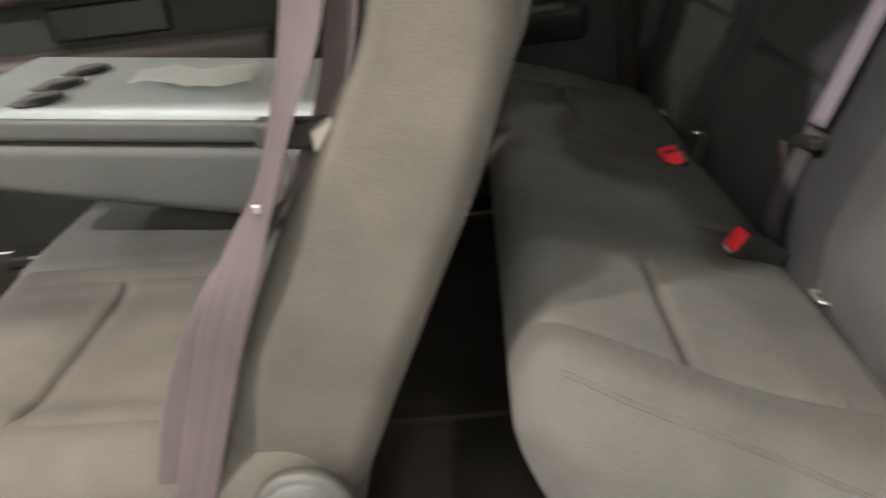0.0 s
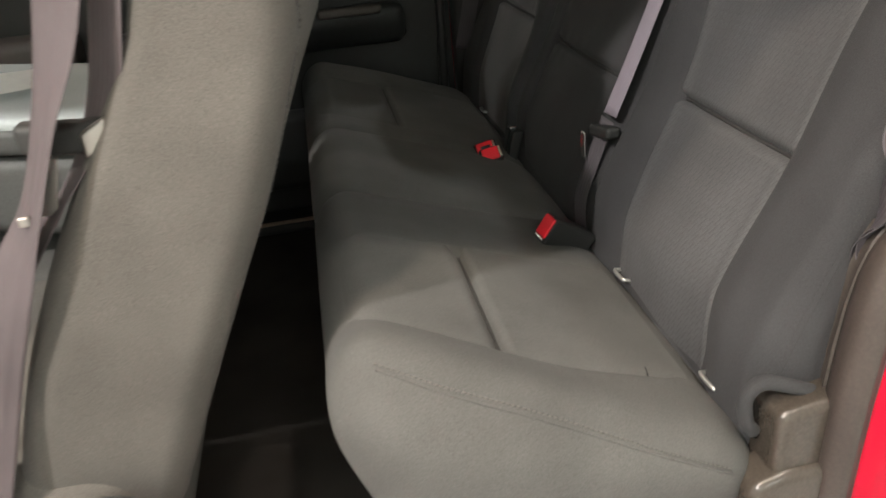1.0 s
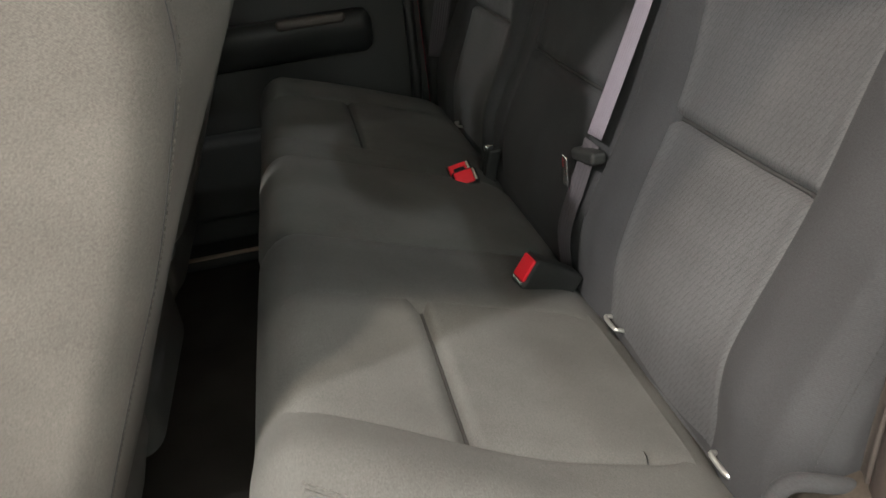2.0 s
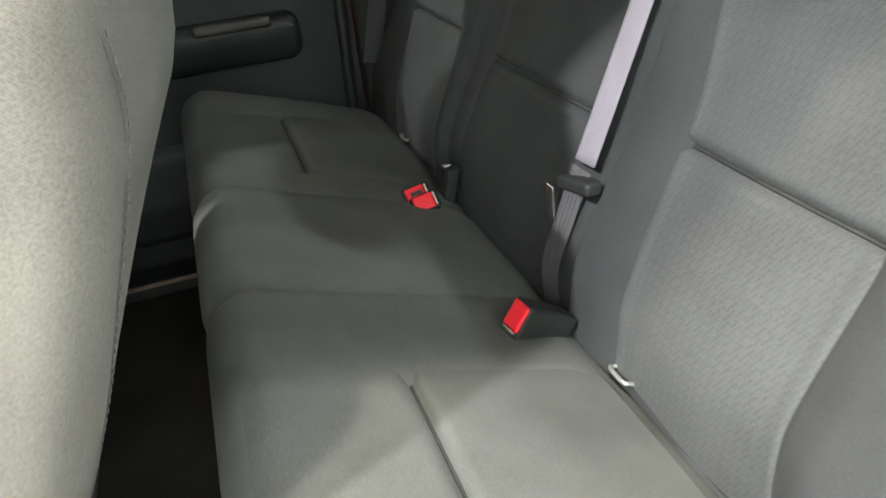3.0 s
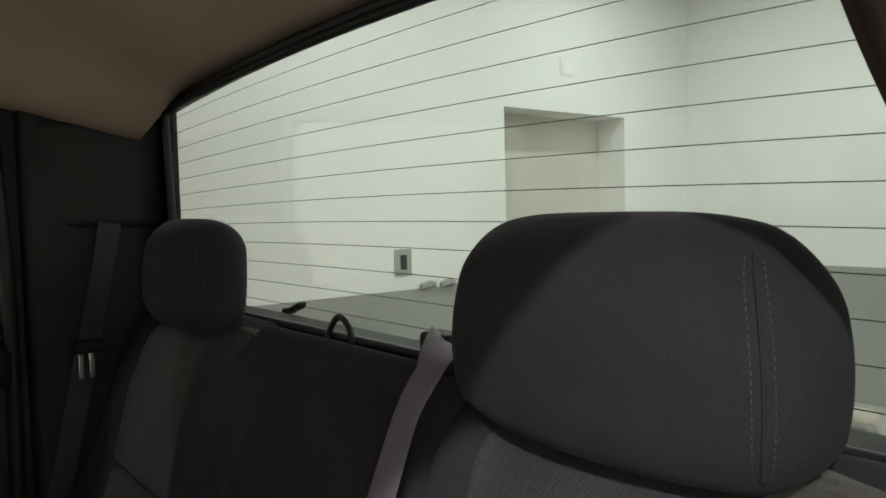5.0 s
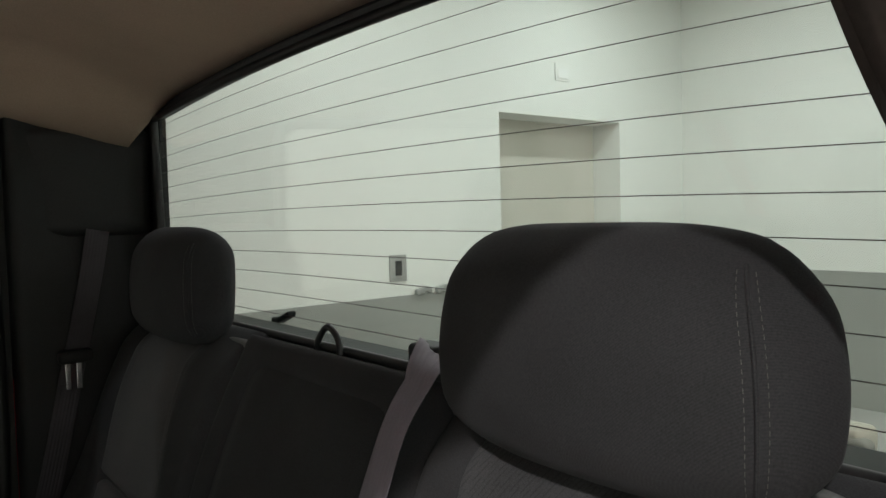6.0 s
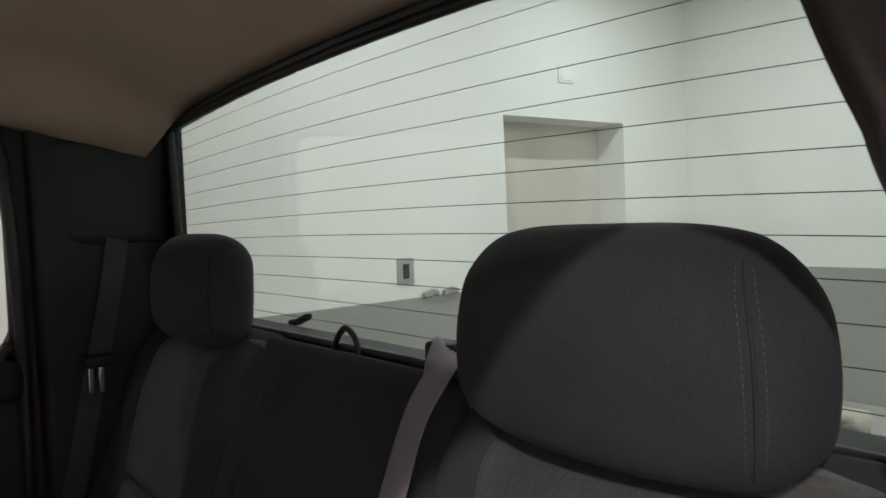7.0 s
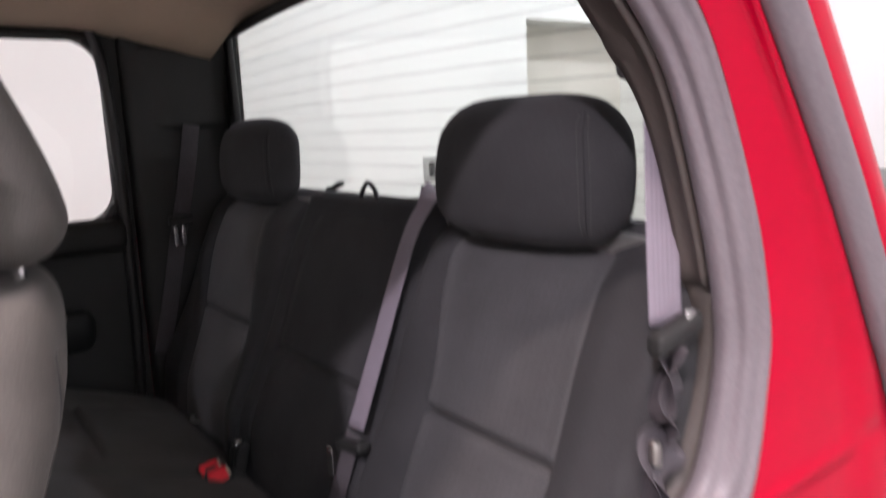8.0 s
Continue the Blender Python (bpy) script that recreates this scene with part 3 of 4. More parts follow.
def seat_cushion(name, y0, y1, parent, inset, near_edge=False, far_edge=False, seamed=True):
    """One section of the bench cushion. inset: the borders of its seating area across the cab."""
    i0, i1 = inset
    mid = (y0 + y1) / 2
    R = 0.075
    front, rear, seam = 0.05, 0.455, 0.224

    def border(x):
        roll = 0.06 * (1 - step(x, 0.05, 0.33))
        return i0 + (roll if near_edge else 0), i1 - (roll if far_edge else 0)

    def height(y, x):
        z = cushion_top(x) - 0.014 * (1 - step(x, 0.0, 0.09))
        fade = 1 - 0.75 * step(x, 0.15, 0.45)
        b0, b1 = border(x)
        if near_edge:
            z += 0.022 * bump(y, b0 - 0.06, 0.09) * fade
        if far_edge:
            z += 0.022 * bump(y, b1 + 0.07, 0.10) * fade
        if not seamed:
            z += 0.005 * bump(y, y0 + 0.12, 0.10) * fade + 0.005 * bump(y, y1 - 0.12, 0.11) * fade
        z += 0.006 * bump(y, mid, (y1 - y0) / 2)
        return z

    def sunk(y, x):
        """How far the pad lies under its seating area."""
        if not seamed:
            return 0.0
        b0, b1 = border(x)
        across = (step(y, b0 + 0.002, b0 + 0.03) if near_edge else step(y, b0, b0 + 0.05)) * (1 - (step(y, b1 - 0.03, b1 - 0.002) if far_edge else step(y, b1 - 0.05, b1)))
        return 0.017 * across * step(x, front, front + 0.05) * (1 - step(x, rear - 0.05, rear))

    def bend(x, y, z):
        t = (z - 0.15) / 0.32
        z = 0.15 + t * (height(y, x) - sunk(y, x) - 0.15)
        low = 1 - step(t, 0.0, 0.85)
        x += 0.09 * low * (1 - step(x, 0.0, 0.25))
        if near_edge:
            y += 0.045 * (1 - step(x, 0.0, 0.16)) * (1 - step(y, y0, y0 + 0.15)) + 0.02 * low * (1 - step(y, y0, y0 + 0.1))
        if far_edge:
            y -= 0.045 * (1 - step(x, 0.0, 0.16)) * step(y, y1 - 0.15, y1)
        return x, y, z

    part(name, soft_box((0.016, y0, 0.15), (0.500, y1, 0.47), R, (60, 70, 10), bend), CLOTH, parent)
    if not seamed:
        return

    def place(u, v, w):
        inner = max(0.0, R - (v - 0.016))
        return Vector((v, u, w - (R - math.sqrt(R * R - min(inner, R) ** 2)) * (w - 0.15) / 0.32))

    ease = (0.0012, 0.05)
    sides = (CREASE if near_edge else ease, CREASE if far_edge else ease)
    part("insert_front", tucked(border, front, seam, height, place, (*sides, ease, DEEP), wrinkle=0.0018), CLOTH, parent)
    part("insert_rear", tucked(border, seam, rear, height, place, (*sides, DEEP, ease), wrinkle=0.0018), CLOTH, parent)
    b0, b1 = border(seam)
    groove = [b0 + 0.012 + (b1 - b0 - 0.03) * k / 12 for k in range(13)]
    part("seam", tube([(seam, y, height(y, seam) - 0.0110) for y in groove], 0.0022, 6, 3), DARK_THREAD, parent, "dark sewn seam across the cushion")
    if near_edge:
        # welt and stitches along the top of the end panel
        def on_edge(x, lift, turn=0.0):
            a = radians(min(86, 19 + 174 * (0.44 - x)) + turn)
            return Vector(bend(x, y0 + R - R * math.cos(a), 0.47 - R + R * math.sin(a))) + Vector((0, -math.cos(a), math.sin(a))) * lift

        xs = [0.075 + 0.37 * k / 12 for k in range(13)]
        part("welt", tube([on_edge(x, -0.0006) for x in xs], 0.0019, 8, 4), CLOTH, parent, "sewn cloth welt along the cushion end")
        part("stitching", stitches([on_edge(x, 0.0006, 4.5) for x in xs], 0.006, 0.0036, 0.0005), THREAD, parent, "row of seam stitches")
        part("pleat", tube([(0.398, 0.125, height(0.125, 0.398) + 0.0005), (0.402, 0.14, height(0.14, 0.402) + 0.0016), (0.398, 0.155, height(0.155, 0.398) - 0.0002)], 0.0008, 6, 4), BLACK, parent, "short sewn pleat")


def bench():
    seat = thing("rear_bench_seat", "charcoal cloth rear bench seat with two headrests", "bench seat")
    seat_cushion("cushion", 0.0, 0.650, seat, (0.118, 0.425), near_edge=True)
    seat_cushion("cushion", 0.565, 0.985, seat, (0.66, 0.88), seamed=False)
    seat_cushion("cushion", 0.905, 1.60, seat, (1.02, 1.40), far_edge=True)

    def back(y0, y1, top, border, insert, split, roll=0.020, corner=0.035, slim=0.04, fall=0.03):
        mid = (y0 + y1) / 2
        i0, i1 = border(0.3)
        sides = (FLAT, FLAT) if insert is not DARK_CLOTH else (SOFT, SOFT)
        word = "ribbed cloth insert" if insert is not DARK_CLOTH else ""

        def height(u, v):
            b0, b1 = border(v)
            w = roll * (1 - step(u, b0 - 0.05, b0 + 0.03)) + roll * step(u, b1 - 0.03, b1 + 0.05)
            w -= 0.012 * (1 - step(u, y0, y0 + 0.03)) + 0.012 * step(u, y1 - 0.03, y1)
            w += 0.012 * bump(u, mid, (y1 - y0) / 2)
            w -= 0.024 * (1 - step(v, -0.02, 0.12)) + fall * step(v, top - 0.10, top)
            w += 0.008 * bump(v, 0.14, 0.16) + 0.006 * bump(v, 0.45, 0.16)
            return w

        def sunk(u, v):
            b0, b1 = border(v)
            across = step(u, b0, b0 + 0.02) * (1 - step(u, b1 - 0.02, b1))
            return 0.015 * across * step(v, 0.03, 0.06) * (1 - step(v, top - 0.07, top - 0.035))

        def bend(a, u, v):
            t = (a + 0.10) / 0.10
            deep = 0.10 - slim * step(v, 0.2, 0.6)
            return on_back(u, v, -deep + t * (deep + height(u, v) - sunk(u, v)))

        part("backrest", soft_box((-0.10, y0, -0.02), (0.0, y1, top), corner, (4, 60, 66), bend), DARK_CLOTH, seat)
        part("insert_lower", tucked(border, -0.012, split, height, on_back, (*sides, SOFT, DEEP), wrinkle=0.0018), insert, seat, word)
        part("insert_upper", tucked(border, split, top - 0.03, height, on_back, (*sides, DEEP, SOFT), wrinkle=0.0018), insert, seat, word)
        b0, b1 = border(split)
        groove = [b0 + 0.004 + (b1 - b0 - 0.008) * k / 12 for k in range(13)]
        part("seam", tube([on_back(u, split, height(u, split) - 0.0105) for u in groove], 0.0028, 6, 3), DARK_THREAD, seat, "dark sewn seam across the backrest")

    near = lambda v: (0.152 + 0.015 * step(v, 0.0, 0.15), 0.428 + 0.022 * step(v, 0.03, 0.3) + 0.045 * step(v, 0.33, 0.56))
    back(0.035, 0.560, 0.63, near, INSERT_BACK, 0.302)
    back(0.535, 1.085, 0.622, lambda v: (0.64, 1.01), DARK_CLOTH, 0.278, 0.004, 0.018, 0.060, 0.004)
    far = lambda v: (1.13 + 0.09 * step(v, 0.15, 0.58), 1.39 + 0.13 * step(v, 0.1, 0.5))
    back(1.05, 1.60, 0.63, far, INSERT_SEAT, 0.292)

    def headrest(y0, y1):
        lo, hi, r = Vector((0.640, y0, 0.897)), Vector((0.742, y1, 1.104)), 0.050

        def bend(x, y, z):
            t = (z - lo.z) / (hi.z - lo.z)
            s = (y - (y0 + y1) / 2) / ((y1 - y0) / 2)
            y = (y0 + y1) / 2 + s * (y1 - y0) / 2 * (0.90 + 0.10 * math.sin(math.pi * min(1, max(0, t * 0.85 + 0.12))))
            x += 0.035 * s * s * (1 - step(x, lo.x, hi.x)) + 0.012 * (t - 0.4)
            x -= 0.014 * math.sin(math.pi * t) * (1 - step(x, lo.x, lo.x + 0.08))
            z -= 0.030 * s**4 * t - 0.016 * s**4 * (1 - t)
            return x, y, z

        part("headrest", soft_box(lo, hi, r, (6, 24, 10), bend), DARK_CLOTH, seat, "charcoal cloth headrest")
        for yy in ((y0 * 2 + y1) / 3, (y0 + y1 * 2) / 3):
            part("headrest_post", tube([(0.715, yy, 0.86), (0.715, yy, 0.90), (0.715, yy, 0.96)], 0.007, 8, 3), CHROME, seat, "steel headrest post")

        def on_front(y, z):
            """A point of the rounded front face."""
            p = Vector((lo.x, y, z))
            q = Vector((lo.x + r, max(y0 + r, min(y1 - r, y)), max(lo.z + r, min(hi.z - r, z))))
            return Vector(bend(*(q + (p - q).normalized() * (r + 0.0006))))

        for yy in (0.022, 0.036):
            part("stitching", stitches([on_front(y0 + yy + 0.008 * k / 10, 0.912 + 0.18 * k / 10) for k in range(11)], r=0.0002), THREAD, seat, "row of seam stitches")
        part("seam_welt", tube([on_front(y0 + 0.029 + 0.008 * k / 10, 0.904 + 0.192 * k / 10) for k in range(11)], 0.0016, 6, 4), DARK_CLOTH, seat, "sewn seam between face and side")

    headrest(0.148, 0.532)
    headrest(1.130, 1.504)
    part("seat_base", box((0.10, 0.05, 0.0), (0.60, 1.60, 0.2), 0.02), PLASTIC, seat, "black base under the cushions")
    # lower child-seat anchors
    for y in (0.126, 0.402, 1.322):
        part("anchor_bar", tube([(0.505, y - 0.019, 0.370), (0.484, y - 0.018, 0.378), (0.477, y - 0.014, 0.380), (0.477, y + 0.014, 0.380), (0.484, y + 0.018, 0.378), (0.505, y + 0.019, 0.370)], 0.0031, 8), ZINC, seat, "bright wire anchor")


bench()


def side_bracket():
    b = thing("seat_bracket", "worn brown-grey plastic hinge cover beside the bench", "bracket")
    part("lower_cover", soft_box((0.462, -0.012, 0.0), (0.56, 0.046, 0.346), 0.014, (6, 4, 10), lambda x, y, z: (x - 0.012 * step(-z, -0.30, -0.1), y, z - 0.35 * (0.505 - x) * step(z, 0.2, 0.34) * (x < 0.505))), BRACKET, b)
    part("upper_cover", soft_box((0.492, -0.002, 0.30), (0.575, 0.058, 0.424), 0.012, (6, 4, 8), lambda x, y, z: (x - 0.02 * (z - 0.36), y, z + 0.15 * (x - 0.50) * step(z, 0.36, 0.42))), BRACKET, b)
    part("side_cover", soft_box((0.53, 0.012, 0.0), (0.60, 0.05, 0.42), 0.012, (3, 2, 5)), PLASTIC, b, "dark inner cover")
    part("cloth_flap", tube([(0.486, 0.036, 0.375), (0.474, 0.032, 0.392), (0.466, 0.029, 0.424), (0.470, 0.027, 0.443), (0.484, 0.026, 0.451), (0.510, 0.026, 0.442), (0.553, 0.028, 0.420)], 0.0085, 12, 8), DARK_CLOTH, b, "rolled cloth edge over the hinge")
    seam = [(0.497, 0.033, 0.437), (0.506, 0.033, 0.473), (0.521, 0.033, 0.516), (0.540, 0.033, 0.563), (0.556, 0.033, 0.602), (0.572, 0.033, 0.65)]
    for dx in (0.0, 0.009):
        part("stitching", stitches([(x + dx, y, z) for x, y, z in seam]), DARK_THREAD, b, "row of seam stitches on the bolster side")


side_bracket()


def buckle(red, link, wide, label, slotted=False, length=0.098):
    """A seat belt buckle: black body from its link to the red button at its end; wide: the way across its broad side."""
    b = thing("belt_buckle", label, "seat belt buckle", "bench belt buckles")
    red, d = Vector(red), (Vector(red) - Vector(link)).normalized()
    w = Vector(wide)
    w = (w - d * w.dot(d)).normalized()
    n = d.cross(w)
    place = lambda x, y, z: red + w * x + n * y - d * z  # z: distance back from the button's face
    part("body", soft_box((-0.025, -0.017, 0.002), (0.025, 0.017, length), 0.006, (3, 2, 4), lambda x, y, z: place(x * (1 - 0.10 * step(z, 0.05, 0.1)), y, z)), PLASTIC, b)
    part("button", soft_box((-0.021, -0.0140, -0.001), (0.015, 0.0140, 0.02), 0.003, (2, 1, 1), place), BTN, b, "red release button")
    part("slot", soft_box((0.0155, -0.0125, -0.0005), (0.0205, 0.0125, 0.02), 0.001, (1, 1, 1), place), CHROME, b, "steel-edged tongue slot")
    if slotted:
        part("tongue_gap", soft_box((-0.012, -0.004, -0.0018), (0.010, 0.004, 0.01), 0.001, (1, 1, 1), place), BLACK, b, "dark opening in the button")
    part("link", soft_box((-0.005, -0.002, length - 0.004), (0.005, 0.002, length + 0.016), 0.0015, (1, 1, 2), place), CHROME, b, "steel link")
    return b


buckle((0.386, 0.494, 0.437), (0.483, 0.520, 0.367), (0, 0.1, -1), "black seat belt buckle with a red release button")
buckle((0.399, 0.950, 0.415), (0.410, 1.010, 0.360), (1, 0.05, 0.12), "black buckle lying with its red slotted button up", True, 0.06)
buckle((0.401, 0.906, 0.417), (0.412, 0.966, 0.362), (1, 0.05, 0.12), "black buckle lying with its red release button up", False, 0.06)


def stalk():
    b = thing("belt_buckle", "dark upright buckle stalk with a steel tip", "seat belt buckle", "bench belt buckles")
    for y, top in ((0.972, 0.432), (1.000, 0.427)):
        part("sleeve", soft_box((0.457, y, 0.33), (0.483, y + 0.024, top), 0.006, (2, 2, 3), lambda x, y, z: (x + 0.25 * (z - 0.39), y, z)), PLASTIC, b)
    part("tip", soft_box((0.460, 0.976, 0.430), (0.479, 0.992, 0.443), 0.004, (1, 1, 1)), CHROME, b, "steel tip")


stalk()


def belts():
    # centre belt over the backrest
    b = thing("seat_belt", "grey-mauve shoulder belt over the middle of the bench", "seat belt", "bench belts")
    across = Vector((0.15, 1, 0.25))
    pts = [(0.762, 0.636, 0.954), (0.727, 0.598, 0.955), (0.690, 0.575, 0.938), (0.664, 0.587, 0.890), (0.630, 0.588, 0.810), (0.585, 0.588, 0.698), (0.530, 0.578, 0.580)]
    part("webbing", ribbon(pts, [(0.2, 0.9, 0.3), (0.2, 0.9, 0.25), (0.1, 1, 0.1), (0.1, 1, 0.05), (0.05, 1, 0.05), (0.02, 1, 0.03), (0, 1, 0)]), WEB, b)
    pts = [(0.527, 0.580, 0.572), (0.505, 0.588, 0.50), (0.484, 0.592, 0.43), (0.486, 0.590, 0.355)]
    part("lap_webbing", ribbon(pts, [(-0.25, 1, 0.1)] * 4, width=0.034, ribs=5), WEB_SHADED, b)
    part("tongue_grip", soft_box((0.506, 0.532, 0.550), (0.532, 0.615, 0.570), 0.007, (2, 4, 2), lambda x, y, z: (x, y, z - 0.22 * (y - 0.55))), PLASTIC, b, "black tongue grip")
    part("tongue", soft_box((0.492, 0.597, 0.500), (0.496, 0.615, 0.547), 0.0018, (1, 2, 2)), CHROME, b, "steel tongue")
    part("guide", soft_box((0.735, 0.606, 0.90), (0.772, 0.660, 0.962), 0.007, (2, 3, 2)), PLASTIC, b, "black belt outlet")
    # far belt on the pillar
    b = thing("seat_belt", "shoulder belt hanging on the far pillar, shade put into its colour", "seat belt", "bench belts")
    pts = [(0.635, 1.613, 1.10), (0.616, 1.612, 1.0), (0.585, 1.612, 0.86), (0.568, 1.612, 0.79), (0.532, 1.61, 0.63), (0.495, 1.61, 0.48)]
    part("webbing", ribbon(pts, [(1, 0.12, 0)] * 6), WEB_SHADED, b)
    part("tongue_grip", soft_box((0.545, 1.59, 0.828), (0.612, 1.616, 0.856), 0.009, (3, 2, 2)), PLASTIC, b, "black tongue grip")
    for x in (0.556, 0.577):
        part("tongue", soft_box((x, 1.598, 0.775), (x + 0.012, 1.603, 0.83), 0.002, (1, 1, 2)), CHROME, b, "bright steel tongue")
    # near belt beside the opening
    b = thing("seat_belt", "pale mauve belt hanging by the door opening, twisted below", "seat belt", "bench belts")
    pts = [(0.640, 0.058, 1.125), (0.642, 0.056, 1.046), (0.643, 0.054, 0.946), (0.634, 0.042, 0.841)]
    part("webbing", ribbon(pts, [(1, -0.15, 0)] * 4), WEB, b)
    pts = [(0.626, 0.028, 0.834), (0.622, 0.032, 0.786), (0.616, 0.035, 0.751), (0.603, 0.030, 0.716), (0.593, 0.032, 0.656), (0.595, 0.046, 0.596), (0.602, 0.062, 0.536), (0.622, 0.075, 0.456), (0.632, 0.080, 0.296)]
    part("lap_webbing", ribbon(pts, [(1, -0.3, 0.2), (0.6, 0.7, 0.3), (0.3, 0.9, 0.3), (0.9, -0.2, 0.3), (0.3, 0.9, 0.1), (0.9, 0.3, 0.0), (0.3, 0.9, 0), (0.1, 1, 0), (0.1, 1, 0)], width=0.05, steps=12), WEB_SHADED, b, "twisted lap webbing, shade put into its colour")
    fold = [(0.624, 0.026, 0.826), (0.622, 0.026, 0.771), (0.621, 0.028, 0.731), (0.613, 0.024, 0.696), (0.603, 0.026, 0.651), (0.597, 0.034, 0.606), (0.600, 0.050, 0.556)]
    part("folded_webbing", ribbon(fold, [(0.2, 1, 0.3), (1, 0.1, 0.5), (0.4, 0.9, -0.3), (1, -0.3, 0.4), (0.3, 0.9, 0.3), (1, 0.1, -0.4), (0.3, 0.9, 0)], width=0.048, steps=12), WEB_SHADED, b, "bunched fold of the lap webbing")
    part("belt_stop", soft_box((0.587, 0.018, 0.696), (0.601, 0.030, 0.724), 0.005, (1, 1, 2)), STEEL, b, "worn steel belt stop")
    part("tongue_grip", soft_box((0.590, 0.012, 0.826), (0.663, 0.036, 0.852), 0.008, (3, 2, 2), lambda x, y, z: (x, y, z + (x - 0.63) * 0.25)), PLASTIC, b, "black tongue grip")
    part("tongue", soft_box((0.636, 0.016, 0.846), (0.652, 0.020, 0.862), 0.002, (1, 1, 2)), CHROME, b, "steel tongue")


belts()


def tie_loop():
    t = thing("tie_loop", "black tether loop standing on the rear window ledge", "tether loop")
    part("loop", tube([(0.748, 0.905, 0.905), (0.752, 0.900, 0.936), (0.752, 0.872, 0.957), (0.752, 0.844, 0.940), (0.748, 0.835, 0.905)], 0.005, 8), BLACK, t)
    k = thing("window_latch", "small dark latch on the outside of the rear window", "latch")
    part("body", soft_box((0.845, 1.18, 0.915), (0.865, 1.25, 0.927), 0.005, (1, 3, 1), lambda x, y, z: (x, y, z + max(0, (1.23 - y)) * 0.35)), PLASTIC, k)


tie_loop()


def outside_bits():
    c = thing("cargo_lamp", "small white lamp housing outside the rear window", "lamp housing")
    part("case", soft_box((0.895, 0.215, 0.885), (0.94, 0.268, 0.914), 0.008, (2, 3, 2)), BEIGE, c)
    part("socket", soft_box((0.886, 0.206, 0.887), (0.91, 0.228, 0.909), 0.007, (2, 2, 2)), GREY, c, "grey round socket")
    for x in (3.27, 3.45):
        k = thing("wall_bracket", "small grey bracket on top of the grey wall band", "bracket")
        part("body", soft_box((x, Y1 - 0.05, 0.562), (x + 0.13, Y1 - 0.01, 0.60), 0.008, (3, 1, 1), lambda a, b, c, x=x: (a, b, c + 0.02 * bump(a, x + 0.08, 0.06))), GREY, k)


outside_bits()


# ---- the near door opening ----
def ruled(lines, bulge, thick=0.012, steps=8, cells=4):
    """A shell through several long lines; bulge(t, i) lifts it outwards, t across from 0 to 1."""
    bm = bmesh.new()
    lines = [spline(l, steps) for l in lines]
    n = (len(lines) - 1) * cells
    grids = []
    for back in (0, thick):
        rows = []
        for i in range(len(lines[0])):
            pts = spline([l[i] for l in lines], cells) if len(lines) > 2 else [lines[0][i].lerp(lines[1][i], k / cells) for k in range(cells + 1)]
            d = lines[0][min(i + 1, len(lines[0]) - 1)] - lines[0][max(i - 1, 0)]
            row = []
            for k, p in enumerate(pts):
                w = pts[min(k + 1, n)] - pts[max(k - 1, 0)]
                nrm = d.cross(w).normalized()
                if nrm.y > 0:
                    nrm = -nrm
                row.append(bm.verts.new(p + nrm * (bulge(k / n, i) - back)))
            rows.append(row)
        grids.append(rows)
    for rows in grids:
        for a, b in zip(rows, rows[1:]):
            for k in range(n):
                bm.faces.new((a[k], a[k + 1], b[k + 1], b[k]))
    top, low = grids
    for i in range(len(top) - 1):
        for k in (0, n):
            bm.faces.new((top[i][k], top[i + 1][k], low[i + 1][k], low[i][k]))
    for i in (0, len(top) - 1):
        for k in range(n):
            bm.faces.new((top[i][k], top[i][k + 1], low[i][k + 1], low[i][k]))
    return bm


# long lines of the opening's rear edge, from the roof down to the sill
INNER = [(0.440, 0.085, 1.345), (0.540, 0.075, 1.200), (0.618, 0.056, 1.085), (0.660, 0.05, 0.970), (0.684, 0.05, 0.860), (0.683, 0.05, 0.770), (0.645, 0.05, 0.675), (0.572, 0.05, 0.530), (0.566, 0.05, -0.020)]
STRIP = [(0.370, 0.02, 1.352), (0.515, 0.02, 1.205), (0.600, 0.02, 1.107), (0.655, 0.02, 0.970), (0.685, 0.02, 0.860), (0.687, 0.02, 0.780), (0.655, 0.02, 0.672), (0.572, 0.02, 0.540), (0.562, 0.02, -0.030)]
REDIN = [(0.420, -0.025, 1.325), (0.561, -0.025, 1.197), (0.623, -0.025, 1.120), (0.690, -0.025, 0.975), (0.722, -0.025, 0.860), (0.724, -0.025, 0.780), (0.690, -0.025, 0.640), (0.586, -0.025, 0.545), (0.578, -0.025, -0.030)]
GREYIN = [(0.440, -0.055, 1.365), (0.560, -0.055, 1.275), (0.640, -0.055, 1.174), (0.760, -0.055, 1.014), (0.832, -0.055, 0.907), (0.898, -0.055, 0.800), (0.953, -0.055, 0.706), (1.010, -0.055, 0.550), (1.040, -0.055, 0.000)]
BODY = [(x + 0.075, y - 0.015, z + 0.022) for x, y, z in GREYIN]


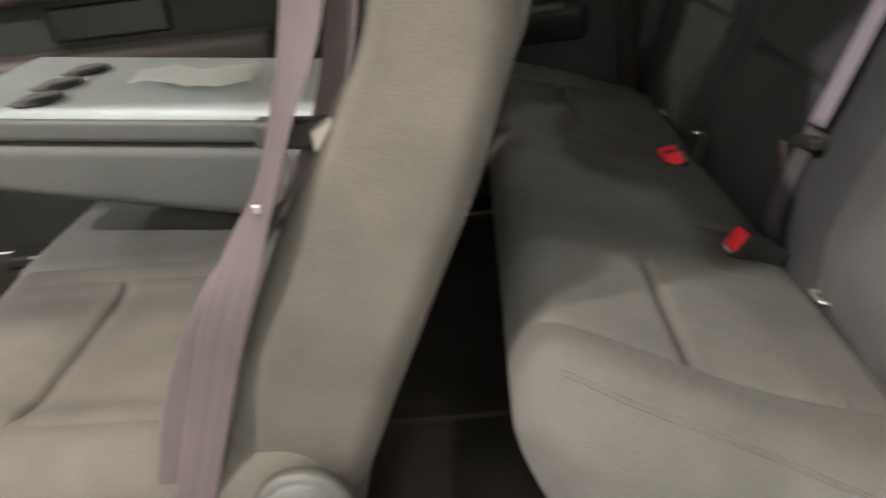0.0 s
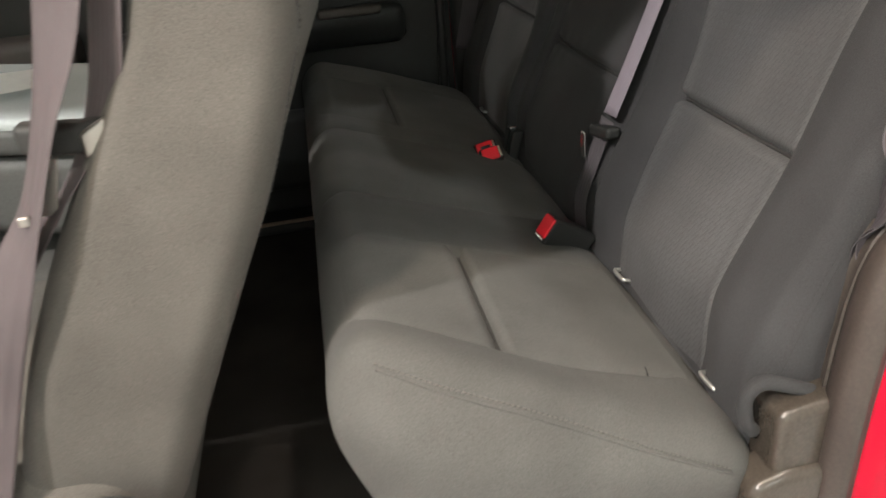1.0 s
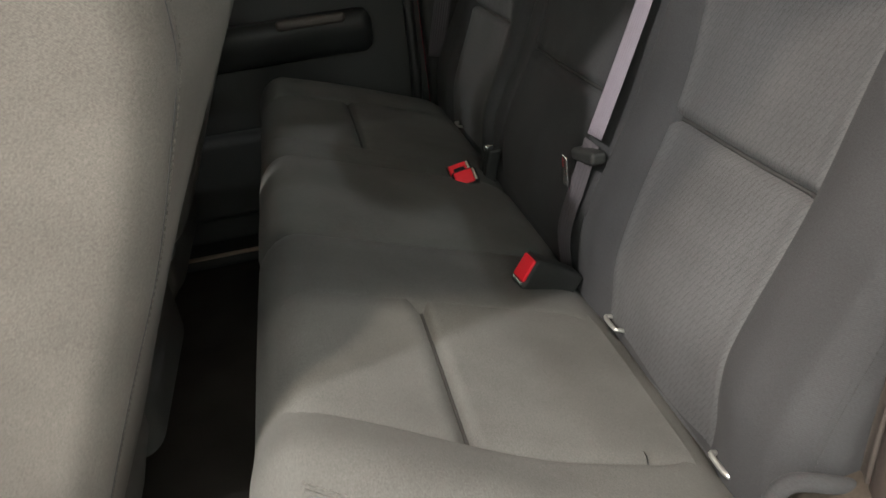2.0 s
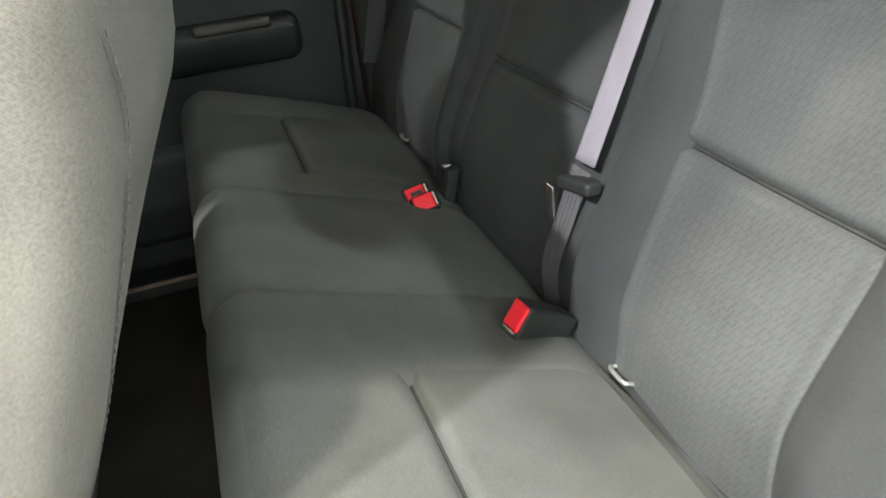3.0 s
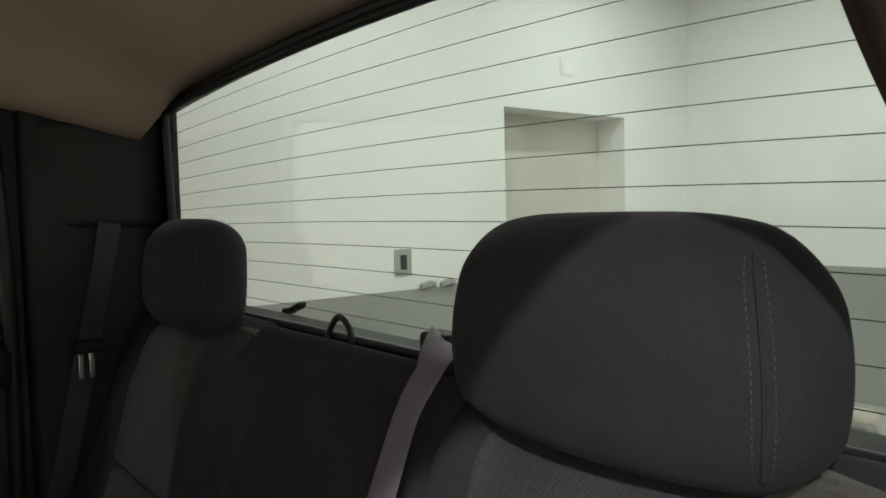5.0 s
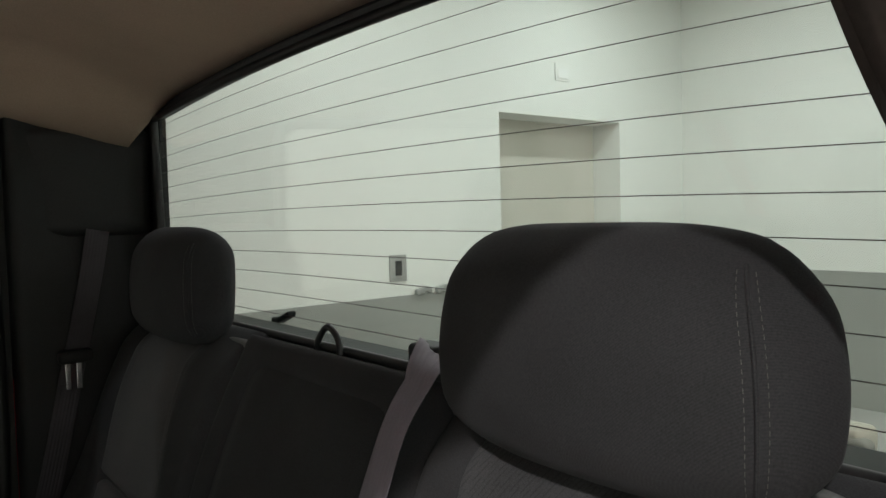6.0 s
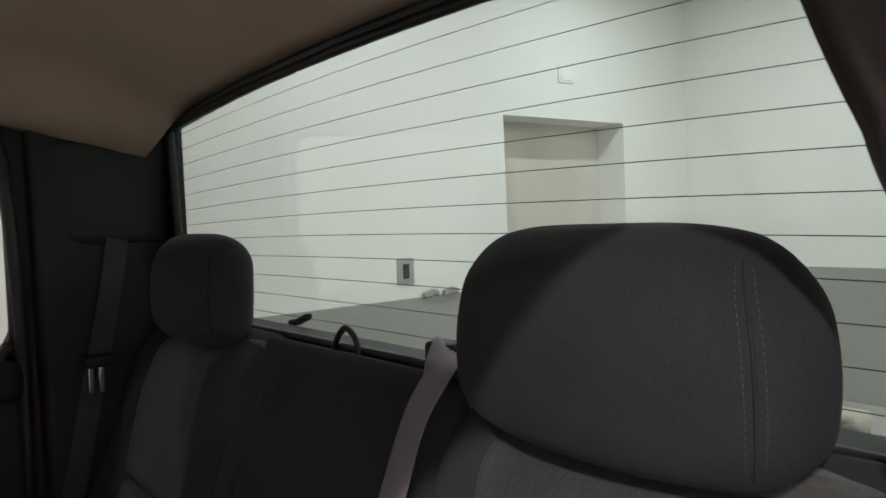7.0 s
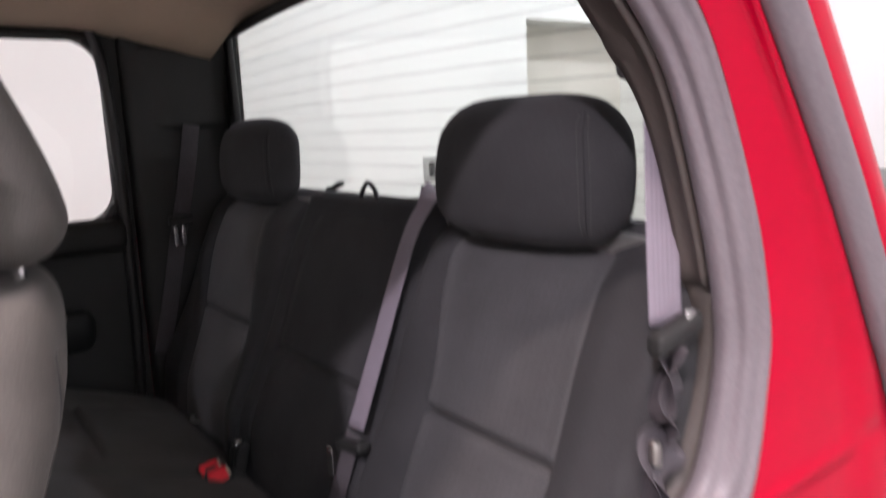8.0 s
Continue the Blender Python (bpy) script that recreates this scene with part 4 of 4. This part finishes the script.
def near_side():
    pillar = thing("trim_near_pillar", "dark plastic pillar trim beside the near door opening", "trim", kind="structure")
    part("pillar_trim", ruled([STRIP, INNER], lambda t, i: 0.006 * math.sin(math.pi * t), cells=6), TRIM, pillar)
    part("pillar_return", ruled([INNER, [(0.776, y + 0.012, z) for x, y, z in INNER]], lambda t, i: 0.0), TRIM, pillar)
    # the upper corner trim that reaches inwards
    edge = spline([(0.32, 0, 1.43), (0.385, 0, 1.36), (0.445, 0, 1.294), (0.496, 0, 1.236), (0.548, 0, 1.171), (0.577, 0, 1.128), (0.609, 0, 1.101), (0.640, 0, 1.089), (0.757, 0, 1.082)], 6)
    bm = bmesh.new()
    rows = []
    for p in edge:
        rows.append([bm.verts.new((p.x + dx, y, p.z + dz)) for y, dx, dz in ((0.015, 0.020, 0.014), (0.020, 0.003, 0.003), (0.067, 0.0, 0.0), (0.078, 0.006, 0.006))]
                    + [bm.verts.new((max(p.x + 0.05, 0.755), 0.085, min(1.43, p.z + 0.05))), bm.verts.new((max(p.x + 0.05, 0.755), 0.015, min(1.43, p.z + 0.05)))])
    for a, b in zip(rows, rows[1:]):
        for k in range(6):
            bm.faces.new((a[k], a[(k + 1) % 6], b[(k + 1) % 6], b[k]))
    bm.faces.new(rows[0])
    bm.faces.new(rows[-1][::-1])
    part("corner_trim", bm, TRIM, pillar)
    part("header_trim", soft_box((0.38, -0.03, 1.425), (0.82, 0.11, 1.48), 0.015, (4, 2, 2)), TRIM, pillar)
    bm = bmesh.new()
    bmesh.ops.create_cone(bm, cap_ends=True, segments=20, radius1=0.012, radius2=0.010, depth=0.006, matrix=Matrix.Translation((0.596, 0.062, 1.117)) @ Vector((-0.72, -0.68, 0.1)).to_track_quat("Z", "Y").to_matrix().to_4x4())
    part("trim_plug", bm, TYRE, pillar, "dark round trim plug")

    def ribs(t, i):
        return 0.010 * math.sin(math.pi * t) ** 0.7 + 0.006 * abs(math.sin(2.5 * math.pi * t)) + 0.004

    part("lower_cover", ruled([[(0.625, 0.02, 0.622)] + STRIP[7:], [(0.664, -0.025, 0.616)] + REDIN[7:]], lambda t, i: 0.014 + 0.012 * math.sin(math.pi * t), cells=8), KICK, pillar, "worn brown plastic cover low on the pillar")
    part("weatherstrip", ruled([STRIP, REDIN], ribs, cells=16), RUBBER, pillar, "grey ribbed rubber weatherstrip")


near_side()


def truck_body():
    truck = thing("pickup_truck", "bright red pickup truck with its near doors open", "pickup truck")
    part("door_jamb", ruled([REDIN, GREYIN], lambda t, i: 0.012 * bump(t, 0.86, 0.14) - 0.004, cells=14), RED, truck, "glossy red painted door jamb")
    part("outer_seal", tube([(x + 0.014, y - 0.006, z + 0.010) for x, y, z in GREYIN], 0.021, 10, 8), RUBBER, truck, "grey outer rubber seal")
    part("quarter_edge", ruled([GREYIN, BODY], lambda t, i: 0.010 * math.sin(math.pi * t), cells=8), RED, truck)
    part("roof", soft_box((-1.5, -0.03, 1.475), (0.88, 1.76, 1.53), 0.025, (4, 4, 1)), RED, truck)
    part("roof_rail", soft_box((-1.5, -0.035, 1.445), (0.40, 0.0, 1.50), 0.012, (4, 1, 2)), RED, truck)
    part("rocker", soft_box((-1.6, -0.08, -0.22), (0.62, 0.0, -0.01), 0.03, (4, 1, 2)), RED, truck)
    part("rocker", soft_box((-1.6, 1.74, -0.22), (0.62, 1.82, 0.02), 0.03, (4, 1, 2)), RED, truck)
    part("far_side_panel", box((-1.55, 1.735, 0.0), (0.78, 1.79, 0.835), 0.02), RED, truck)
    part("bed_floor", box((0.95, 0.0, -0.02), (2.85, 1.72, 0.03), 0.01), BLACK, truck)
    for y in (-0.10, 1.74):
        part("bed_side", soft_box((0.92, y, -0.15), (2.95, y + 0.09, 0.10), 0.03, (6, 2, 4)), RED, truck)
    part("tailgate", soft_box((2.87, 0.0, -0.05), (2.94, 1.73, 0.08), 0.02, (2, 4, 3)), RED, truck)
    part("front_body", soft_box((-3.1, -0.08, -0.2), (-1.95, 1.80, 0.60), 0.10, (4, 4, 4)), RED, truck)
    for y in (-0.01, 1.73):
        part("windshield_pillar", tube([(-1.96, y, 0.85), (-1.72, y, 1.18), (-1.48, y, 1.46)], 0.035, 8, 4), RED, truck)
    bm = bmesh.new()
    bm.faces.new([bm.verts.new(p) for p in ((-1.96, 0.0, 0.86), (-1.96, 1.72, 0.86), (-1.49, 1.72, 1.455), (-1.49, 0.0, 1.455))])
    shield = part("windshield", bm, GLASS, truck, "clear windshield", smooth=False)
    shield.visible_shadow = False
    part("hood", soft_box((-3.12, 0.0, 0.52), (-1.93, 1.72, 0.84), 0.10, (6, 6, 3), lambda x, y, z: (x, y, z - 0.10 * step(-x, 2.0, 3.1))), RED, truck, "red hood")
    for x in (-2.45, 1.75):
        for y in (-0.06, 1.54):
            bm = bmesh.new()
            bmesh.ops.create_cone(bm, cap_ends=True, segments=40, radius1=0.375, radius2=0.375, depth=0.24, matrix=Matrix.Translation((x, y + 0.12, -0.175)) @ Matrix.Rotation(radians(90), 4, "X"))
            bmesh.ops.bevel(bm, geom=[e for e in bm.edges if abs(e.calc_face_angle(0)) > 1.2], offset=0.04, segments=3, affect="EDGES")
            wheel = part("wheel", bm, TYRE, truck, "black tyre")
            bm = bmesh.new()
            bmesh.ops.create_cone(bm, cap_ends=True, segments=32, radius1=0.22, radius2=0.22, depth=0.246, matrix=Matrix.Translation((x, y + 0.12, -0.175)) @ Matrix.Rotation(radians(90), 4, "X"))
            part("rim", bm, CHROME, wheel, "silver rim", smooth=False)


truck_body()


# ---- the front seat and console ----
def front_seat(y0, y1):
    seat = thing("front_seat", "grey-brown cloth front seat with a headrest", "car seat", "front seats")

    def bend(a, y, v):
        # a: 0 at the rear face to 1 at the front; v: height
        t = (v - 0.27) / 0.68
        rear = -0.193 + 0.330 * t - 0.013 * math.sin(math.pi * t) - 0.038 * step(t, 0.84, 1.02)
        thick = 0.180 - 0.015 * t + 0.03 * math.sin(math.pi * t)
        s = (y - (y0 + y1) / 2) / ((y1 - y0) / 2)
        side = abs(s) ** 3
        front = rear - thick - 0.004 * side
        yy = (y0 + y1) / 2 + s * ((y1 - y0) / 2 - 0.06 * min(1, max(0, (v - 0.55) / 0.45)) ** 1.2 - 0.034 * (1 - step(v, 0.25, 0.74)))
        return rear + (front - rear) * a - (0.008 * side + 0.038 * abs(s) ** 1.6 * step(t, 0.6, 0.97)) * (1 - a), yy, v

    bm = soft_box((0.0, y0, 0.315), (0.20, y1, 0.95), 0.04, (6, 20, 26), lambda a, y, v: bend(1 - a / 0.20, y, v))
    part("backrest", bm, CLOTH_SIDE, seat)
    levels = [0.385 + 0.52 * k / 14 for k in range(15)]
    row = [Vector(bend(0.0, y0 + 0.050, v)) + Vector((0.0008, -0.0004, 0)) for v in levels]
    part("stitching", stitches(row, 0.0062, 0.0036, 0.0004), CLOTH_SIDE, seat, "row of seam stitches along the rear edge")
    fold = [Vector(bend(0.0, y0 + 0.043, v)) - Vector((0.0004, 0, 0)) for v in levels]
    part("seam", tube(fold, 0.0010, 8, 4), DARK_CLOTH, seat, "dark sewn seam beside the rear edge")
    cush = lambda x, y, z: (x, y, z - 0.06 * (x + 0.5) * 0.6 + 0.02 * bump(y, y0 + 0.06, 0.09) + 0.02 * bump(y, y1 - 0.06, 0.09))
    part("cushion", soft_box((-0.86, y0, 0.18), (-0.20, y1, 0.425), 0.06, (14, 16, 6), cush), CLOTH_SIDE, seat)
    flat = lambda y, x: cush(x, y, 0.425)[2]
    lay = lambda u, v, w: Vector((v, u, w))
    part("insert_front", tucked(lambda v: (y0 + 0.06, y1 - 0.08), -0.84, -0.605, flat, lay, (SOFT, SOFT, SOFT, DEEP), lift=0.008, wrinkle=0.002), CLOTH_SIDE, seat)
    part("insert_rear", tucked(lambda v: (y0 + 0.06, y1 - 0.08), -0.605, -0.30, flat, lay, (SOFT, SOFT, DEEP, SOFT), lift=0.008, wrinkle=0.002), CLOTH_SIDE, seat)
    part("headrest", soft_box((0.005, (y0 + y1) / 2 - 0.155, 0.962), (0.118, (y0 + y1) / 2 + 0.155, 1.19), 0.05, (6, 10, 8),
                              lambda x, y, z: (x - 0.022 - 0.07 * step(z, 0.98, 1.24), y, z)), CLOTH_SIDE, seat, "grey cloth headrest")
    for dy in (-0.07, 0.07):
        part("headrest_post", tube([(0.055, (y0 + y1) / 2 + dy, 0.90), (0.055, (y0 + y1) / 2 + dy, 0.95), (0.05, (y0 + y1) / 2 + dy, 1.0)], 0.006, 8, 2), CHROME, seat)
    bm = bmesh.new()
    bmesh.ops.create_cone(bm, cap_ends=True, segments=40, radius1=0.062, radius2=0.052, depth=0.03, matrix=Matrix.Translation((-0.231, y0 - 0.012, 0.360)) @ Matrix.Rotation(radians(90), 4, "X"))
    bmesh.ops.bevel(bm, geom=[e for e in bm.edges if abs(e.calc_face_angle(0)) > 0.8], offset=0.008, segments=3, affect="EDGES")
    part("recliner_cover", bm, CONSOLE_SIDE, seat, "round plastic recliner cover")
    part("side_cover", soft_box((-0.85, y0 - 0.005, 0.03), (-0.26, y0 + 0.03, 0.16), 0.02, (4, 1, 3)), PLASTIC, seat, "dark plastic seat side cover")
    return seat


front_seat(0.092, 0.64)
front_seat(1.00, 1.548)


def console():
    c = thing("center_console", "pale grey folded-down centre console with cup holders", "console")
    tilt = lambda x, y, z: (x, y, z - 0.12 * (x + 0.42))
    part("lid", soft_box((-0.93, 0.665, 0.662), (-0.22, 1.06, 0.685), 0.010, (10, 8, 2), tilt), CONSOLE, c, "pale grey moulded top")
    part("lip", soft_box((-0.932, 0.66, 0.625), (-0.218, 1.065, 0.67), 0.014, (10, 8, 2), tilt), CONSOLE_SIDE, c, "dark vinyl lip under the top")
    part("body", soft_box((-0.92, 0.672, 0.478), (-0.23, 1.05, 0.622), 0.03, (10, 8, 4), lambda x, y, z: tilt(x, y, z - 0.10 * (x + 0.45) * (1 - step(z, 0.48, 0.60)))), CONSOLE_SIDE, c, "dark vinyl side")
    for k, (x, y) in enumerate(((-0.763, 0.718), (-0.777, 0.819), (-0.772, 0.930))):
        bm = bmesh.new()
        z = 0.685 - 0.12 * (x + 0.42)
        bmesh.ops.create_cone(bm, cap_ends=True, segments=32, radius1=0.047, radius2=0.049, depth=0.006, matrix=Matrix.Translation((x, y, z + 0.001)))
        part("cup_holder", bm, BLACK, c, "dark round cup holder")
    part("middle_cushion", soft_box((-0.92, 0.655, 0.10), (-0.215, 1.07, 0.42), 0.05, (8, 6, 4)), CLOTH, c, "charcoal cloth middle seat cushion under the console")
    p = thing("paper_slip", "crumpled white paper slip lying on the console", "paper")
    bm = bmesh.new()
    rows = []
    for i in range(9):
        rows.append([bm.verts.new((-0.62 + 0.22 * i / 8, 0.78 + 0.09 * j / 4 + 0.02 * math.sin(i), 0.695 - 0.12 * (-0.62 + 0.22 * i / 8 + 0.42) + 0.009 * noise.noise((i * 0.7, j * 0.9, 3)) + 0.004 + 0.012 * j / 4)) for j in range(5)])
    for a, b in zip(rows, rows[1:]):
        for k in range(4):
            bm.faces.new((a[k], a[k + 1], b[k + 1], b[k]))
    bmesh.ops.solidify(bm, geom=bm.faces[:], thickness=0.0008)
    part("sheet", bm, PAPER, p)


console()


def front_belt():
    b = thing("seat_belt", "grey-mauve front seat belt hanging at the front edge of the seat", "seat belt", "front belts")
    pts = [(-0.070, 0.135, 1.130), (-0.132, 0.135, 0.910), (-0.171, 0.121, 0.810), (-0.200, 0.108, 0.740), (-0.228, 0.100, 0.690), (-0.264, 0.092, 0.620), (-0.310, 0.095, 0.510), (-0.354, 0.093, 0.400), (-0.392, 0.090, 0.305), (-0.435, 0.070, 0.160), (-0.465, 0.050, 0.004)]
    part("webbing", ribbon(pts, [(1, -0.3, 0), (1, -0.5, 0), (0.7, -0.9, 0), (0.6, -0.8, 0), (0.9, -0.5, 0)] + [(1, 0, 0)] * 6, width=0.048, ribs=3), WEB_FRONT, b)
    pts = [(-0.045, 0.155, 1.120), (-0.098, 0.155, 0.910), (-0.130, 0.156, 0.810), (-0.183, 0.143, 0.735), (-0.234, 0.115, 0.680), (-0.276, 0.100, 0.620), (-0.340, 0.101, 0.510), (-0.382, 0.100, 0.400), (-0.417, 0.096, 0.305), (-0.450, 0.076, 0.160), (-0.477, 0.056, 0.004)]
    part("lap_webbing", ribbon(pts, [(0.7, -0.7, 0)] * 3 + [(0.35, -1, 0), (0.8, -0.6, 0)] + [(1, 0, 0)] * 6), WEB_FRONT, b)
    part("tongue_grip", soft_box((-0.207, 0.142, 0.772), (-0.119, 0.168, 0.802), 0.008, (3, 2, 2), lambda x, y, z: (x, y, z - 0.10 * (x + 0.16) + 0.25 * max(0, x + 0.145))), PLASTIC, b, "black tongue grip")
    part("tongue_rim", soft_box((-0.149, 0.131, 0.780), (-0.124, 0.143, 0.804), 0.004, (2, 1, 2), lambda x, y, z: (x, y, z + 0.5 * (x + 0.13))), STEEL, b, "worn steel edge")
    part("tongue", soft_box((-0.201, 0.135, 0.722), (-0.181, 0.137, 0.775), 0.0018, (2, 1, 2), lambda x, y, z: (x + 0.3 * (z - 0.75), y, z)), STEEL, b, "steel tongue")
    part("stop_button", soft_box((-0.211, 0.099, 0.728), (-0.200, 0.104, 0.738), 0.003, (1, 1, 1)), STEEL, b, "small bright stop button")


front_belt()


def grab_cover():
    c = thing("grab_handle", "flat beige handle folded up against the headliner edge", "grab handle")
    part("cover", soft_box((0.16, 1.49, 1.388), (0.325, 1.535, 1.415), 0.011, (6, 3, 2)), HEADLINER, c)


grab_cover()
